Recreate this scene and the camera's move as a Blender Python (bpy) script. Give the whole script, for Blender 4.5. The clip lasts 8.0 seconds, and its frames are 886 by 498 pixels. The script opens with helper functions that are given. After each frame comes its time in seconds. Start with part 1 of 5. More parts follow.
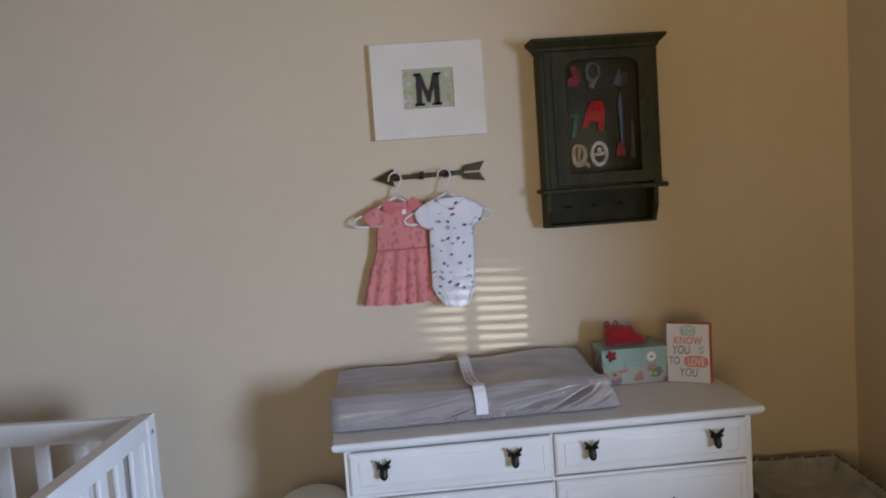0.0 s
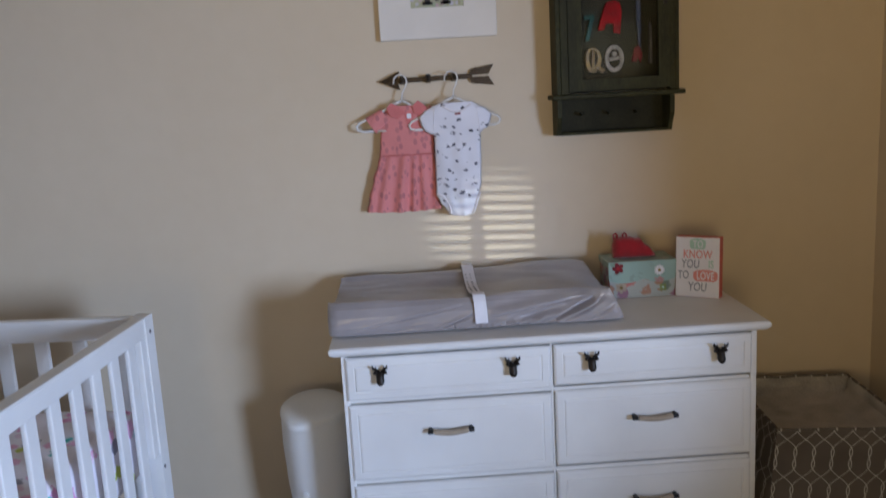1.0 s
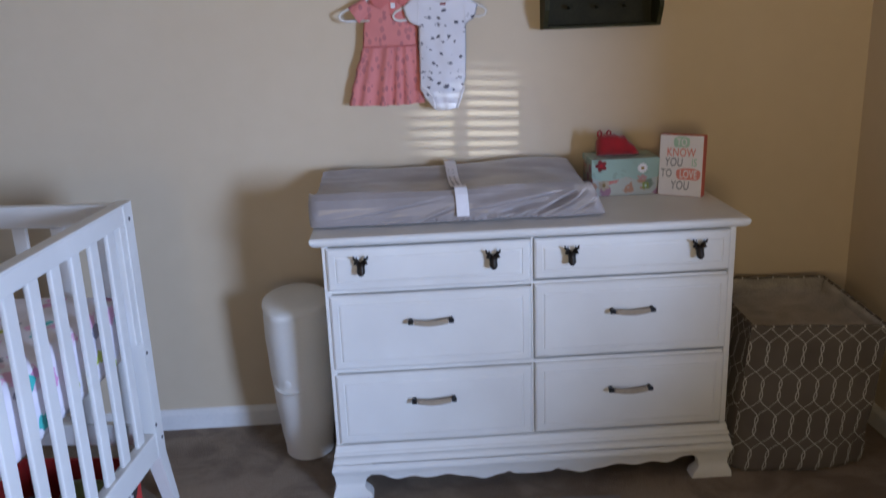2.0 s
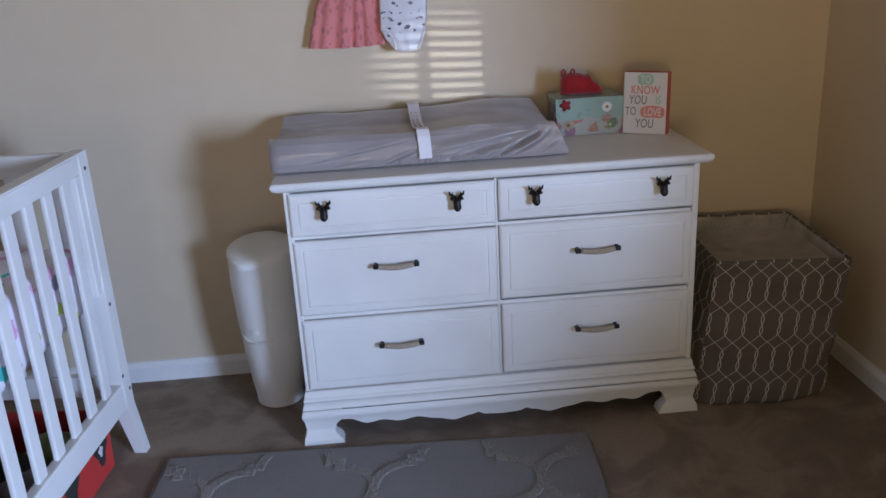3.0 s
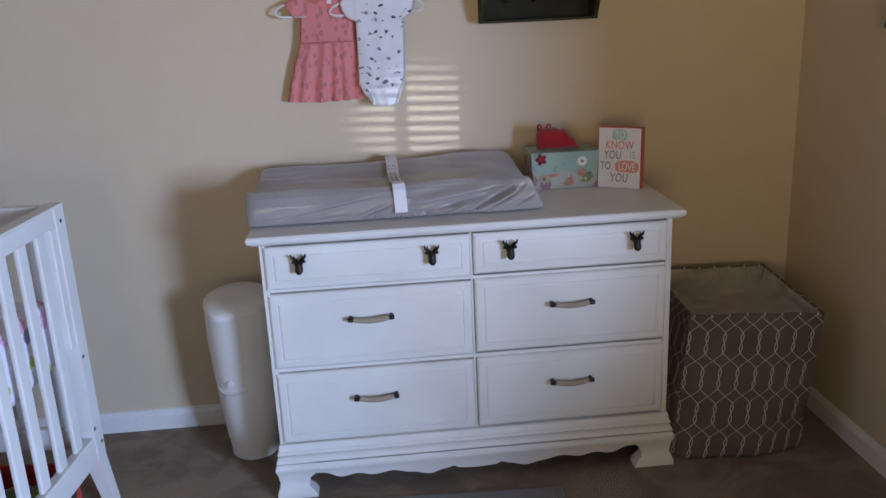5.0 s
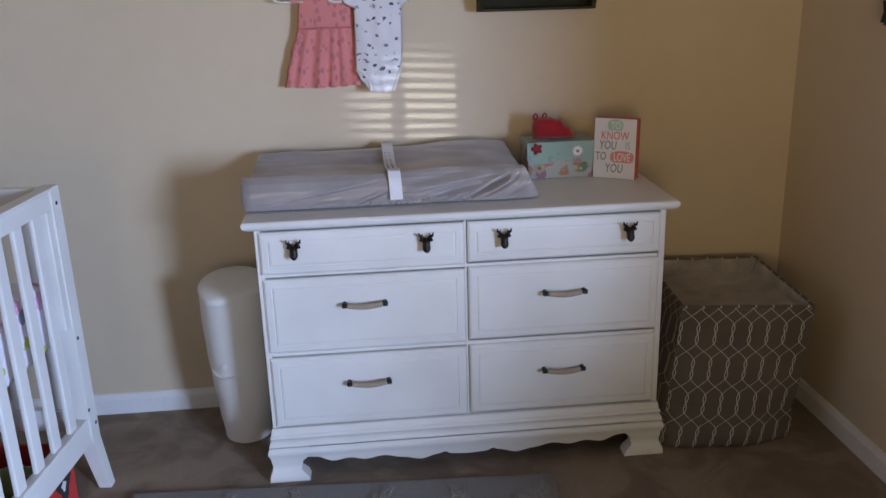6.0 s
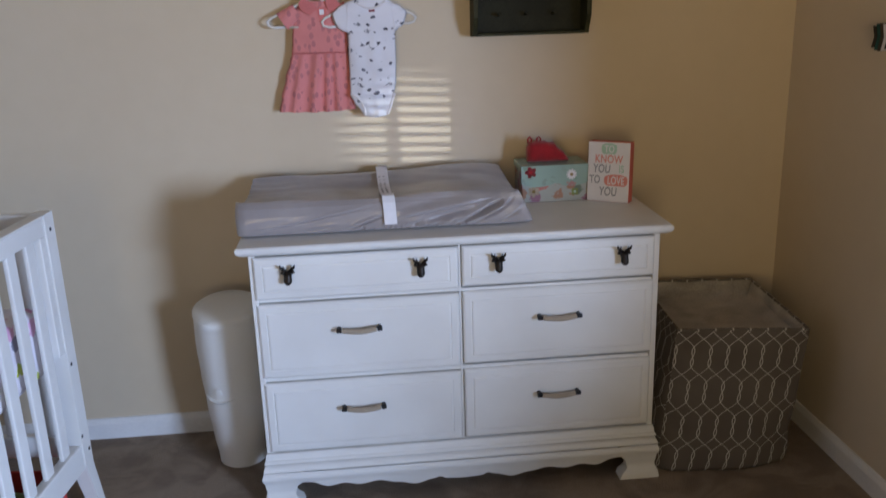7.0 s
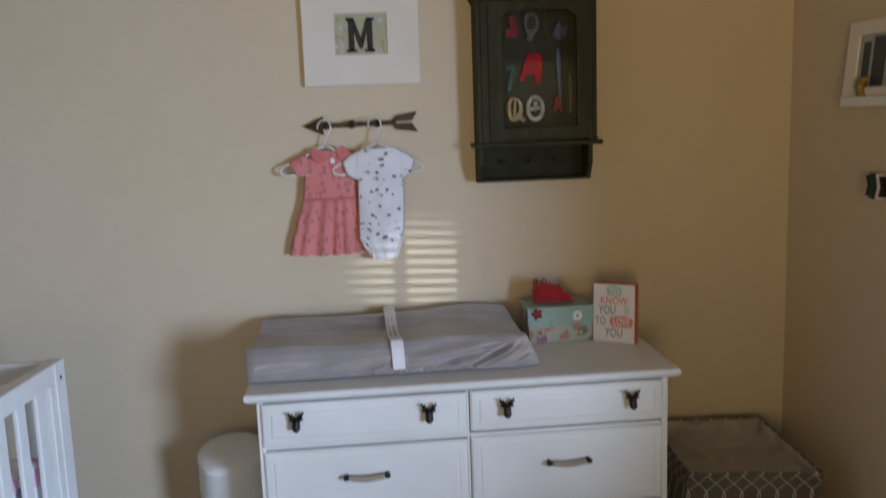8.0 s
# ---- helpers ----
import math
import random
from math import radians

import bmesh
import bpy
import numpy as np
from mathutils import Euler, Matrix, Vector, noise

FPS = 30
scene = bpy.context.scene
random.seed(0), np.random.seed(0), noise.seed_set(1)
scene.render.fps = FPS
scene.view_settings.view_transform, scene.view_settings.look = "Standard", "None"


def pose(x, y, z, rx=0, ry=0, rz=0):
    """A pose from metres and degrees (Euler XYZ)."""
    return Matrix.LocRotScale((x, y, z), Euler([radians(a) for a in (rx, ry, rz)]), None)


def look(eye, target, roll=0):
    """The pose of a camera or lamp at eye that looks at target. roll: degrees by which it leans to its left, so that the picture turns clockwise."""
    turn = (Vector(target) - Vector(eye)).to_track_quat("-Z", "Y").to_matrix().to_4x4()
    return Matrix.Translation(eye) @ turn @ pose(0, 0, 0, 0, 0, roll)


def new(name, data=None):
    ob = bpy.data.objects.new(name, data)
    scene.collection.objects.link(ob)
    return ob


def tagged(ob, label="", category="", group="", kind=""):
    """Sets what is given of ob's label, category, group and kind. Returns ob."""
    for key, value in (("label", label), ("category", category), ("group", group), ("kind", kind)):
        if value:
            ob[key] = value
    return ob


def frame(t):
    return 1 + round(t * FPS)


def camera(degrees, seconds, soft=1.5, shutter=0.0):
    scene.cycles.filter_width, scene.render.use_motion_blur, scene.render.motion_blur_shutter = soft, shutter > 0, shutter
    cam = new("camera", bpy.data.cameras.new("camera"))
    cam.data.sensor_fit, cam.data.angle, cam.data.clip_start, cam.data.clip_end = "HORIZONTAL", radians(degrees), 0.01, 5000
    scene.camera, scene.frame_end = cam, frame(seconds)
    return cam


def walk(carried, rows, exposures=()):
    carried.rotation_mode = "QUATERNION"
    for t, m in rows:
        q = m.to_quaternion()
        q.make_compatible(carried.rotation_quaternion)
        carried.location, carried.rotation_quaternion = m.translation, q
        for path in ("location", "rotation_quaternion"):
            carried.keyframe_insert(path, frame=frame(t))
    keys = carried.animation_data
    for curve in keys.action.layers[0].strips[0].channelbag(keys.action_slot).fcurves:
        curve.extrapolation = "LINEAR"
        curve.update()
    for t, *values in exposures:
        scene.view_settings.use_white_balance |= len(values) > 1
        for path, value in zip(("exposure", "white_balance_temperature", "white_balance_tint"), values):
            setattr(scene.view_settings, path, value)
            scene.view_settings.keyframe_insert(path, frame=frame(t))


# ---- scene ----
cam = camera(55.0, 8.0, soft=1.5, shutter=0.5)
PATH = [
    (0, (-0.102, -2.883, 1.573), (0.044, -0.896, 1.388), -4.0),
    (0.5, (-0.048, -2.86, 1.546), (0.0, -0.877, 1.287), -3.3),
    (1, (-0.017, -2.83, 1.523), (0.045, -0.865, 1.154), -3.2),
    (1.5, (-0.008, -2.848, 1.483), (0.06, -0.905, 1.013), -3.0),
    (2, (-0.007, -2.839, 1.446), (0.076, -0.92, 0.891), -2.2),
    (2.2, (-0.003, -2.838, 1.44), (0.086, -0.92, 0.83), -2.6),
    (3.3, (0.044, -2.832, 1.41), (0.178, -0.946, 0.743), -3.1),
    (3.5, (0.049, -2.83, 1.412), (0.185, -0.946, 0.753), -3.1),
    (4, (0.06, -2.838, 1.405), (0.184, -0.947, 0.768), -3.4),
    (4.5, (0.071, -2.837, 1.448), (0.203, -0.928, 0.869), -2.7),
    (4.7, (0.074, -2.837, 1.45), (0.224, -0.928, 0.874), -2.9),
    (5.8, (0.083, -2.849, 1.463), (0.245, -0.949, 0.877), -1.8),
    (6, (0.084, -2.85, 1.461), (0.246, -0.951, 0.853), -1.7),
    (6.5, (0.095, -2.852, 1.456), (0.245, -0.956, 0.837), -2.4),
    (7, (0.093, -2.844, 1.487), (0.264, -0.936, 0.913), -1.8),
    (7.5, (0.094, -2.847, 1.529), (0.276, -0.911, 1.062), -1.9),
    (8, (0.076, -2.852, 1.58), (0.258, -0.885, 1.268), -2.0),
]
walk(cam, [(t, look(e, g, r)) for t, e, g, r in PATH],
     exposures=[(0.0, -0.1, 6800, 7), (1.0, -0.07, 6550, 8), (2.2, -0.04, 6300, 10), (4.0, -0.03, 6250, 10), (5.8, -0.03, 6500, 10), (7.0, -0.04, 6650, 8), (8.0, -0.1, 6900, 4)])

# ---------- light ----------
world = bpy.data.worlds.new("sky")
scene.world = world
world.use_nodes = True
_wn = world.node_tree.nodes
_sky = _wn.new("ShaderNodeTexSky")
_sky.sky_type = 'NISHITA'
_sky.sun_disc = False
_sky.sun_elevation = radians(22)
_sky.sun_rotation = radians(131)
world.node_tree.links.new(_sky.outputs[0], _wn["Background"].inputs[0])
_wn["Background"].inputs[1].default_value = 0.07

sun = new("sun", bpy.data.lights.new("sun", "SUN"))
sun.data.energy, sun.data.angle, sun.data.color = 2.0, radians(0.5), (1.0, 0.8, 0.56)
sun.matrix_basis = look((7.0, -6.0, 3.8), (0, 0, 0))      # low, through the added south window onto the west side, for warm bounce

XF = 3.2                                              # added far east wall, unseen, past the jog that shades the right
WY0, WY1, WZ0, WZ1 = -5.5, -4.1, 0.25, 2.1          # the window in it
daylight = new("window_daylight", bpy.data.lights.new("window_daylight", "AREA"))
daylight.data.shape, daylight.data.size, daylight.data.size_y = 'RECTANGLE', 1.3, 1.25
daylight.data.energy, daylight.data.color = 80.0, (0.46, 0.62, 1.0)
daylight.data.spread = radians(70)                    # the half-closed blinds send it one way
daylight.matrix_basis = look((XF - 0.05, -4.8, 1.22), (-0.55, -1.2, 0.3))

# added warm fill lamp, its source unseen, from behind towards the upper right
warm_fill = new("warm_fill_lamp", bpy.data.lights.new("warm_fill_lamp", "AREA"))
warm_fill.data.shape, warm_fill.data.size, warm_fill.data.size_y = 'RECTANGLE', 1.2, 1.7
warm_fill.data.energy, warm_fill.data.color = 10.5, (1.0, 0.76, 0.43)
warm_fill.data.spread = radians(60)             # narrowed and aimed high, so the fill stays off the floor
warm_fill.matrix_basis = look((-0.68, -6.35, 1.3), (1.5, 0.0, 2.75))

# spot standing in for an unseen sun glint off a car, up through blinds
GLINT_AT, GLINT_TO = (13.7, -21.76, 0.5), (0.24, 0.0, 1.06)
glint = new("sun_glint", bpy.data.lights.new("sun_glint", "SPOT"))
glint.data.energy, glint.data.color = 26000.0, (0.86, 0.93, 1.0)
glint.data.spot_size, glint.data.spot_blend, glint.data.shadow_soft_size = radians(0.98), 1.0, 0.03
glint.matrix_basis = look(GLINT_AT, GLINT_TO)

# ---------- helpers ----------
def world_of(ob):
    return (world_of(ob.parent) @ ob.matrix_parent_inverse if ob.parent else Matrix()) @ ob.matrix_basis


def thing(name, at, label, category, group="", kind=""):
    ob = new(name)
    ob.empty_display_size = 0.05
    ob.matrix_basis = Matrix.Translation(at)
    return tagged(ob, label, category, group, kind)


def part(name, bm, material, parent=None, label="", smooth=False):
    bmesh.ops.recalc_face_normals(bm, faces=bm.faces)
    me = bpy.data.meshes.new(name)
    bm.to_mesh(me)
    bm.free()
    me.materials.append(material)
    if smooth:
        for p in me.polygons:
            p.use_smooth = True
        if smooth is not True:
            me.set_sharp_from_angle(angle=radians(smooth))
    ob = new(name, me)
    if parent:
        ob.parent = parent
        ob.matrix_parent_inverse = world_of(parent).inverted()
    if label:
        ob["label"] = label
    return ob


def shared(name, me, m, parent):
    ob = new(name, me)
    ob.parent = parent
    ob.matrix_parent_inverse = world_of(parent).inverted()
    ob.matrix_basis = m
    return ob


def box(bm, x0, x1, y0, y1, z0, z1, bevel=0.0, seg=2):
    vs = [bm.verts.new((x, y, z)) for z in (z0, z1) for x, y in ((x0, y0), (x1, y0), (x1, y1), (x0, y1))]
    fs = [bm.faces.new([vs[i] for i in q]) for q in ((3, 2, 1, 0), (4, 5, 6, 7), (0, 1, 5, 4), (1, 2, 6, 5), (2, 3, 7, 6), (3, 0, 4, 7))]
    if bevel:
        es = list({e for f in fs for e in f.edges})
        bmesh.ops.bevel(bm, geom=es, offset=bevel, segments=seg, profile=0.5, affect='EDGES')
    return bm


def a_box(*a, **k):
    return box(bmesh.new(), *a, **k)


def loft(bm, rings, caps=True, closed=True):
    vr = [[bm.verts.new(p) for p in r] for r in rings]
    n = len(vr[0])
    for a, b in zip(vr, vr[1:]):
        for i in range(n if closed else n - 1):
            j = (i + 1) % n
            bm.faces.new((a[i], a[j], b[j], b[i]))
    if caps and closed:
        bm.faces.new(vr[0][::-1])
        bm.faces.new(vr[-1])
    return bm


def tube(bm, pts, r, n=8, caps=True):
    pts = [Vector(p) for p in pts]
    rings = []
    side = None
    for i, p in enumerate(pts):
        d = (pts[min(i + 1, len(pts) - 1)] - pts[max(i - 1, 0)]).normalized()
        if side is None:
            side = d.orthogonal().normalized()
        side = (side - d * side.dot(d)).normalized()
        up = d.cross(side)
        rr = r[i] if isinstance(r, (list, tuple)) else r
        rings.append([p + rr * (math.cos(a) * side + math.sin(a) * up) for a in (2 * math.pi * k / n for k in range(n))])
    return loft(bm, rings, caps)


def prism(bm, pts, d0, d1, to):
    """A flat outline of (a, b) points given depth from d0 to d1; to(a, b, d) gives the place."""
    lo = [bm.verts.new(to(a, b, d0)) for a, b in pts]
    hi = [bm.verts.new(to(a, b, d1)) for a, b in pts]
    bm.faces.new(lo[::-1])
    bm.faces.new(hi)
    for i in range(len(pts)):
        j = (i + 1) % len(pts)
        bm.faces.new((lo[i], lo[j], hi[j], hi[i]))
    return bm


def on_north(a, b, d):
    return (a, -d, b)


def on_east(a, b, d):
    return (XE - d, a, b)


def panel(bm, x0, x1, z0, z1, steps):
    """A panel facing -y: steps of (inset, y) from its back edge to its middle."""
    rings = [[(x0 + i, y, z0 + i), (x1 - i, y, z0 + i), (x1 - i, y, z1 - i), (x0 + i, y, z1 - i)] for i, y in steps]
    return loft(bm, rings)


def lerp(a, b, t):
    return a + (b - a) * t


def curve_at(points, t):
    """Eased reading of (t, value, ...) rows."""
    for p, q in zip(points, points[1:]):
        if t <= q[0]:
            k = max(0.0, min(1.0, (t - p[0]) / (q[0] - p[0])))
            k = k * k * (3 - 2 * k)
            return [lerp(a, b, k) for a, b in zip(p[1:], q[1:])]
    return list(points[-1][1:])


# ---------- materials ----------
def node_mat(name):
    m = bpy.data.materials.new(name)
    m.use_nodes = True
    nt = m.node_tree
    return m, nt, nt.nodes["Principled BSDF"]


def val(nt, x):
    if isinstance(x, (int, float)):
        n = nt.nodes.new("ShaderNodeValue")
        n.outputs[0].default_value = x
        return n.outputs[0]
    return x


def mth(nt, op, a, b=None, c=None, clamp=False):
    n = nt.nodes.new("ShaderNodeMath")
    n.operation, n.use_clamp = op, clamp
    for i, x in enumerate((a, b, c)):
        if x is None:
            continue
        if isinstance(x, (int, float)):
            n.inputs[i].default_value = x
        else:
            nt.links.new(x, n.inputs[i])
    return n.outputs[0]


def mixc(nt, f, a, b):
    n = nt.nodes.new("ShaderNodeMix")
    n.data_type = 'RGBA'
    if isinstance(f, (int, float)):
        n.inputs[0].default_value = f
    else:
        nt.links.new(f, n.inputs[0])
    for i, x in ((6, a), (7, b)):
        if isinstance(x, tuple):
            n.inputs[i].default_value = (*x, 1)
        else:
            nt.links.new(x, n.inputs[i])
    return n.outputs[2]


def coords(nt, sx=1, sy=1, sz=1, rot=(0, 0, 0)):
    tc = nt.nodes.new("ShaderNodeTexCoord")
    mp = nt.nodes.new("ShaderNodeMapping")
    mp.inputs["Scale"].default_value = (sx, sy, sz)
    mp.inputs["Rotation"].default_value = tuple(radians(a) for a in rot)
    nt.links.new(tc.outputs["Object"], mp.inputs[0])
    return mp.outputs[0]


def noise_of(nt, co, scale, detail=3, rough=0.5, dist=0.0):
    n = nt.nodes.new("ShaderNodeTexNoise")
    n.inputs["Scale"].default_value, n.inputs["Detail"].default_value = scale, detail
    n.inputs["Roughness"].default_value, n.inputs["Distortion"].default_value = rough, dist
    nt.links.new(co, n.inputs["Vector"])
    return n.outputs[0]


def cells(nt, co, scale, feature='F1', rnd=1.0):
    n = nt.nodes.new("ShaderNodeTexVoronoi")
    n.feature = feature
    n.inputs["Scale"].default_value = scale
    n.inputs["Randomness"].default_value = rnd
    nt.links.new(co, n.inputs["Vector"])
    return n


def ramp(nt, f, stops):
    n = nt.nodes.new("ShaderNodeValToRGB")
    el = n.color_ramp.elements
    while len(el) < len(stops):
        el.new(0.5)
    for e, (p, c) in zip(el, stops):
        e.position, e.color = p, (*c, 1)
    nt.links.new(f, n.inputs[0])
    return n.outputs[0]


def bump(nt, bsdf, h, strength, dist=0.002):
    n = nt.nodes.new("ShaderNodeBump")
    n.inputs["Strength"].default_value, n.inputs["Distance"].default_value = strength, dist
    nt.links.new(h, n.inputs["Height"])
    nt.links.new(n.outputs[0], bsdf.inputs["Normal"])


def step(nt, x, lo, hi):
    n = nt.nodes.new("ShaderNodeMapRange")
    n.interpolation_type = 'SMOOTHSTEP'
    n.inputs[1].default_value, n.inputs[2].default_value = lo, hi
    nt.links.new(x, n.inputs[0])
    return n.outputs[0]


def plain(name, col, rough=0.5, var=0.08, scale=5, fine=90, bumps=0.15, metal=0.0, sheen=0.0, coat=0.0, stretch=(1, 1, 1), spec=0.5):
    m, nt, b = node_mat(name)
    co = coords(nt, *stretch)
    n1, n2 = noise_of(nt, co, scale, 4), noise_of(nt, co, fine, 3)
    f = mth(nt, 'ADD', mth(nt, 'MULTIPLY', n1, 0.65), mth(nt, 'MULTIPLY', n2, 0.35))
    f = step(nt, f, 0.3, 0.7)
    c = mixc(nt, f, tuple(x * (1 - var) for x in col), tuple(min(1, x * (1 + var)) for x in col))
    nt.links.new(c, b.inputs["Base Color"])
    nt.links.new(mth(nt, 'ADD', mth(nt, 'MULTIPLY', n1, 0.16), rough - 0.08), b.inputs["Roughness"])
    b.inputs["Metallic"].default_value = metal
    b.inputs["Specular IOR Level"].default_value = spec
    b.inputs["Sheen Weight"].default_value = sheen
    b.inputs["Coat Weight"].default_value = coat
    if bumps:
        bump(nt, b, n2, bumps)
    return m


def wall_paint():
    m, nt, b = node_mat("beige_wall_paint")
    co = coords(nt)
    big, mid, peel = noise_of(nt, co, 0.9, 3), noise_of(nt, co, 14, 3), noise_of(nt, co, 170, 2)
    f = mth(nt, 'ADD', mth(nt, 'MULTIPLY', big, 0.7), mth(nt, 'MULTIPLY', mid, 0.3))
    nt.links.new(ramp(nt, f, [(0.3, (0.595, 0.492, 0.351)), (0.7, (0.653, 0.548, 0.401))]), b.inputs["Base Color"])
    nt.links.new(mth(nt, 'ADD', mth(nt, 'MULTIPLY', mid, 0.12), 0.42), b.inputs["Roughness"])
    bump(nt, b, mth(nt, 'ADD', peel, mth(nt, 'MULTIPLY', mid, 0.4)), 0.12, 0.0015)
    return m


def white_paint():
    m, nt, b = node_mat("brushed_white_paint")
    co = coords(nt, 1, 1, 6)
    brush, fine, blot = noise_of(nt, coords(nt, 3, 3, 60), 8, 3), noise_of(nt, co, 60, 2), noise_of(nt, coords(nt), 4, 4)
    c = ramp(nt, blot, [(0.3, (0.75, 0.735, 0.7)), (0.7, (0.83, 0.82, 0.785))])
    nt.links.new(c, b.inputs["Base Color"])
    nt.links.new(mth(nt, 'ADD', mth(nt, 'MULTIPLY', blot, 0.2), 0.33), b.inputs["Roughness"])
    bump(nt, b, mth(nt, 'ADD', brush, mth(nt, 'MULTIPLY', fine, 0.3)), 0.1, 0.0012)
    return m


def carpet():
    m, nt, b = node_mat("beige_cut_pile_carpet")
    co = coords(nt)
    tread = noise_of(nt, co, 5.5, 5, 0.55, 0.8)
    stain = noise_of(nt, co, 1.7, 3)
    tuft = cells(nt, co, 260).outputs["Distance"]
    fuzz = noise_of(nt, co, 420, 3)
    f = mth(nt, 'ADD', mth(nt, 'MULTIPLY', step(nt, tread, 0.4, 0.62), 0.55), mth(nt, 'MULTIPLY', stain, 0.45))
    c = ramp(nt, f, [(0.2, (0.22, 0.152, 0.098)), (0.75, (0.39, 0.288, 0.194))])
    c = mixc(nt, mth(nt, 'MULTIPLY', tuft, 0.55), c, (0.15, 0.115, 0.085))
    nt.links.new(c, b.inputs["Base Color"])
    b.inputs["Roughness"].default_value = 0.95
    b.inputs["Sheen Weight"].default_value = 0.15
    bump(nt, b, mth(nt, 'ADD', mth(nt, 'MULTIPLY', tread, 1.5), mth(nt, 'ADD', fuzz, tuft)), 0.7, 0.006)
    return m


def rug_mat(name, dark, light, rib):
    m, nt, b = node_mat(name)
    co = coords(nt, 1, 1, 1, (0, 0, 3))
    n1, n2 = noise_of(nt, co, 6, 4), noise_of(nt, co, 300, 2)
    weave = cells(nt, coords(nt, *rib), 1).outputs["Distance"]
    c = mixc(nt, step(nt, mth(nt, 'ADD', mth(nt, 'MULTIPLY', n1, 0.5), mth(nt, 'MULTIPLY', weave, 0.5)), 0.2, 0.7), light, dark)
    nt.links.new(c, b.inputs["Base Color"])
    b.inputs["Roughness"].default_value = 0.92
    b.inputs["Sheen Weight"].default_value = 0.2
    bump(nt, b, mth(nt, 'ADD', mth(nt, 'MULTIPLY', weave, -1.0), n2), 0.8, 0.005)
    return m


def satin():
    m, nt, b = node_mat("grey_satin_cover")
    co = coords(nt)
    n1, n2 = noise_of(nt, co, 7, 4), noise_of(nt, coords(nt, 500, 500, 500), 1, 2)
    crease = noise_of(nt, coords(nt, 9, 16, 30, (0, 24, 0)), 1, 4, 0.6, 1.4)
    c = ramp(nt, n1, [(0.3, (0.285, 0.255, 0.25)), (0.7, (0.37, 0.332, 0.322))])
    nt.links.new(c, b.inputs["Base Color"])
    b.inputs["Roughness"].default_value = 0.23
    b.inputs["Sheen Weight"].default_value = 0.35
    b.inputs["Anisotropic"].default_value = 0.4
    bump(nt, b, mth(nt, 'ADD', crease, mth(nt, 'MULTIPLY', n2, 0.05)), 0.16, 0.01)
    return m


def trellis():
    """Taupe cloth with a white interlaced ogee line pattern."""
    m, nt, b = node_mat("taupe_ogee_fabric")
    tc = nt.nodes.new("ShaderNodeTexCoord")
    sp = nt.nodes.new("ShaderNodeSeparateXYZ")
    nt.links.new(tc.outputs["UV"], sp.inputs[0])
    co = coords(nt)
    s = mth(nt, 'ADD', sp.outputs[0], mth(nt, 'SUBTRACT', mth(nt, 'MULTIPLY', noise_of(nt, co, 9, 2), 0.006), 0.008))
    p, ht = 0.0535, 0.112
    v = mth(nt, 'SUBTRACT', sp.outputs[1], 0.375 - 4 * ht)
    wave = mth(nt, 'SUBTRACT', mth(nt, 'MULTIPLY', v, p / ht), mth(nt, 'MULTIPLY', mth(nt, 'SINE', mth(nt, 'MULTIPLY', v, 2 * math.pi / ht)), 1.78 * p / (2 * math.pi)))

    def line(x):
        w = mth(nt, 'PINGPONG', x, p / 2)
        return mth(nt, 'SUBTRACT', 1.0, step(nt, w, 0.0006, 0.0018))
    a, c2 = line(mth(nt, 'SUBTRACT', s, wave)), line(mth(nt, 'ADD', s, wave))
    f = mth(nt, 'MAXIMUM', a, c2)
    n1, weave = noise_of(nt, co, 6, 4), noise_of(nt, coords(nt, 700, 700, 700), 1, 2)
    base = ramp(nt, n1, [(0.3, (0.105, 0.088, 0.076)), (0.7, (0.145, 0.124, 0.107))])
    nt.links.new(mixc(nt, mth(nt, 'MULTIPLY', f, 0.95), base, (0.66, 0.64, 0.6)), b.inputs["Base Color"])
    b.inputs["Roughness"].default_value = 0.85
    bump(nt, b, mth(nt, 'ADD', mth(nt, 'MULTIPLY', noise_of(nt, co, 14, 3), 4.0), weave), 0.4, 0.003)
    return m


def printed(name, ground, inks, scale, size, jag, rough=0.85, stretch=(1, 1, 1), bumps=0.3, thin=False):
    """Cloth or paper with small scattered ragged prints."""
    m, nt, b = node_mat(name)
    co = coords(nt, *stretch)
    wob = noise_of(nt, co, scale * 2.4, 3, 0.6)
    v = cells(nt, co, scale)
    d = mth(nt, 'ADD', v.outputs["Distance"], mth(nt, 'MULTIPLY', mth(nt, 'SUBTRACT', wob, 0.5), jag))
    f = mth(nt, 'SUBTRACT', 1.0, step(nt, d, size - 0.03, size + 0.03))
    if thin:
        f = mth(nt, 'MULTIPLY', f, step(nt, d, size - 0.2, size - 0.12))
    pick = nt.nodes.new("ShaderNodeSeparateColor")
    nt.links.new(v.outputs["Color"], pick.inputs[0])
    ink = ramp(nt, pick.outputs[0], [((i + 0.5) / len(inks), c) for i, c in enumerate(inks)])
    ink.node.color_ramp.interpolation = 'CONSTANT'
    for i, e in enumerate(ink.node.color_ramp.elements):
        e.position = i / len(inks)
    n1 = noise_of(nt, co, 8, 4)
    g = mixc(nt, step(nt, n1, 0.3, 0.7), tuple(c * 0.93 for c in ground), tuple(min(1, c * 1.05) for c in ground))
    nt.links.new(mixc(nt, f, g, ink), b.inputs["Base Color"])
    b.inputs["Roughness"].default_value = rough
    b.inputs["Sheen Weight"].default_value = 0.1
    bump(nt, b, mth(nt, 'ADD', noise_of(nt, co, 40, 3), mth(nt, 'MULTIPLY', noise_of(nt, co, 600, 2), 0.4)), bumps, 0.003)
    return m


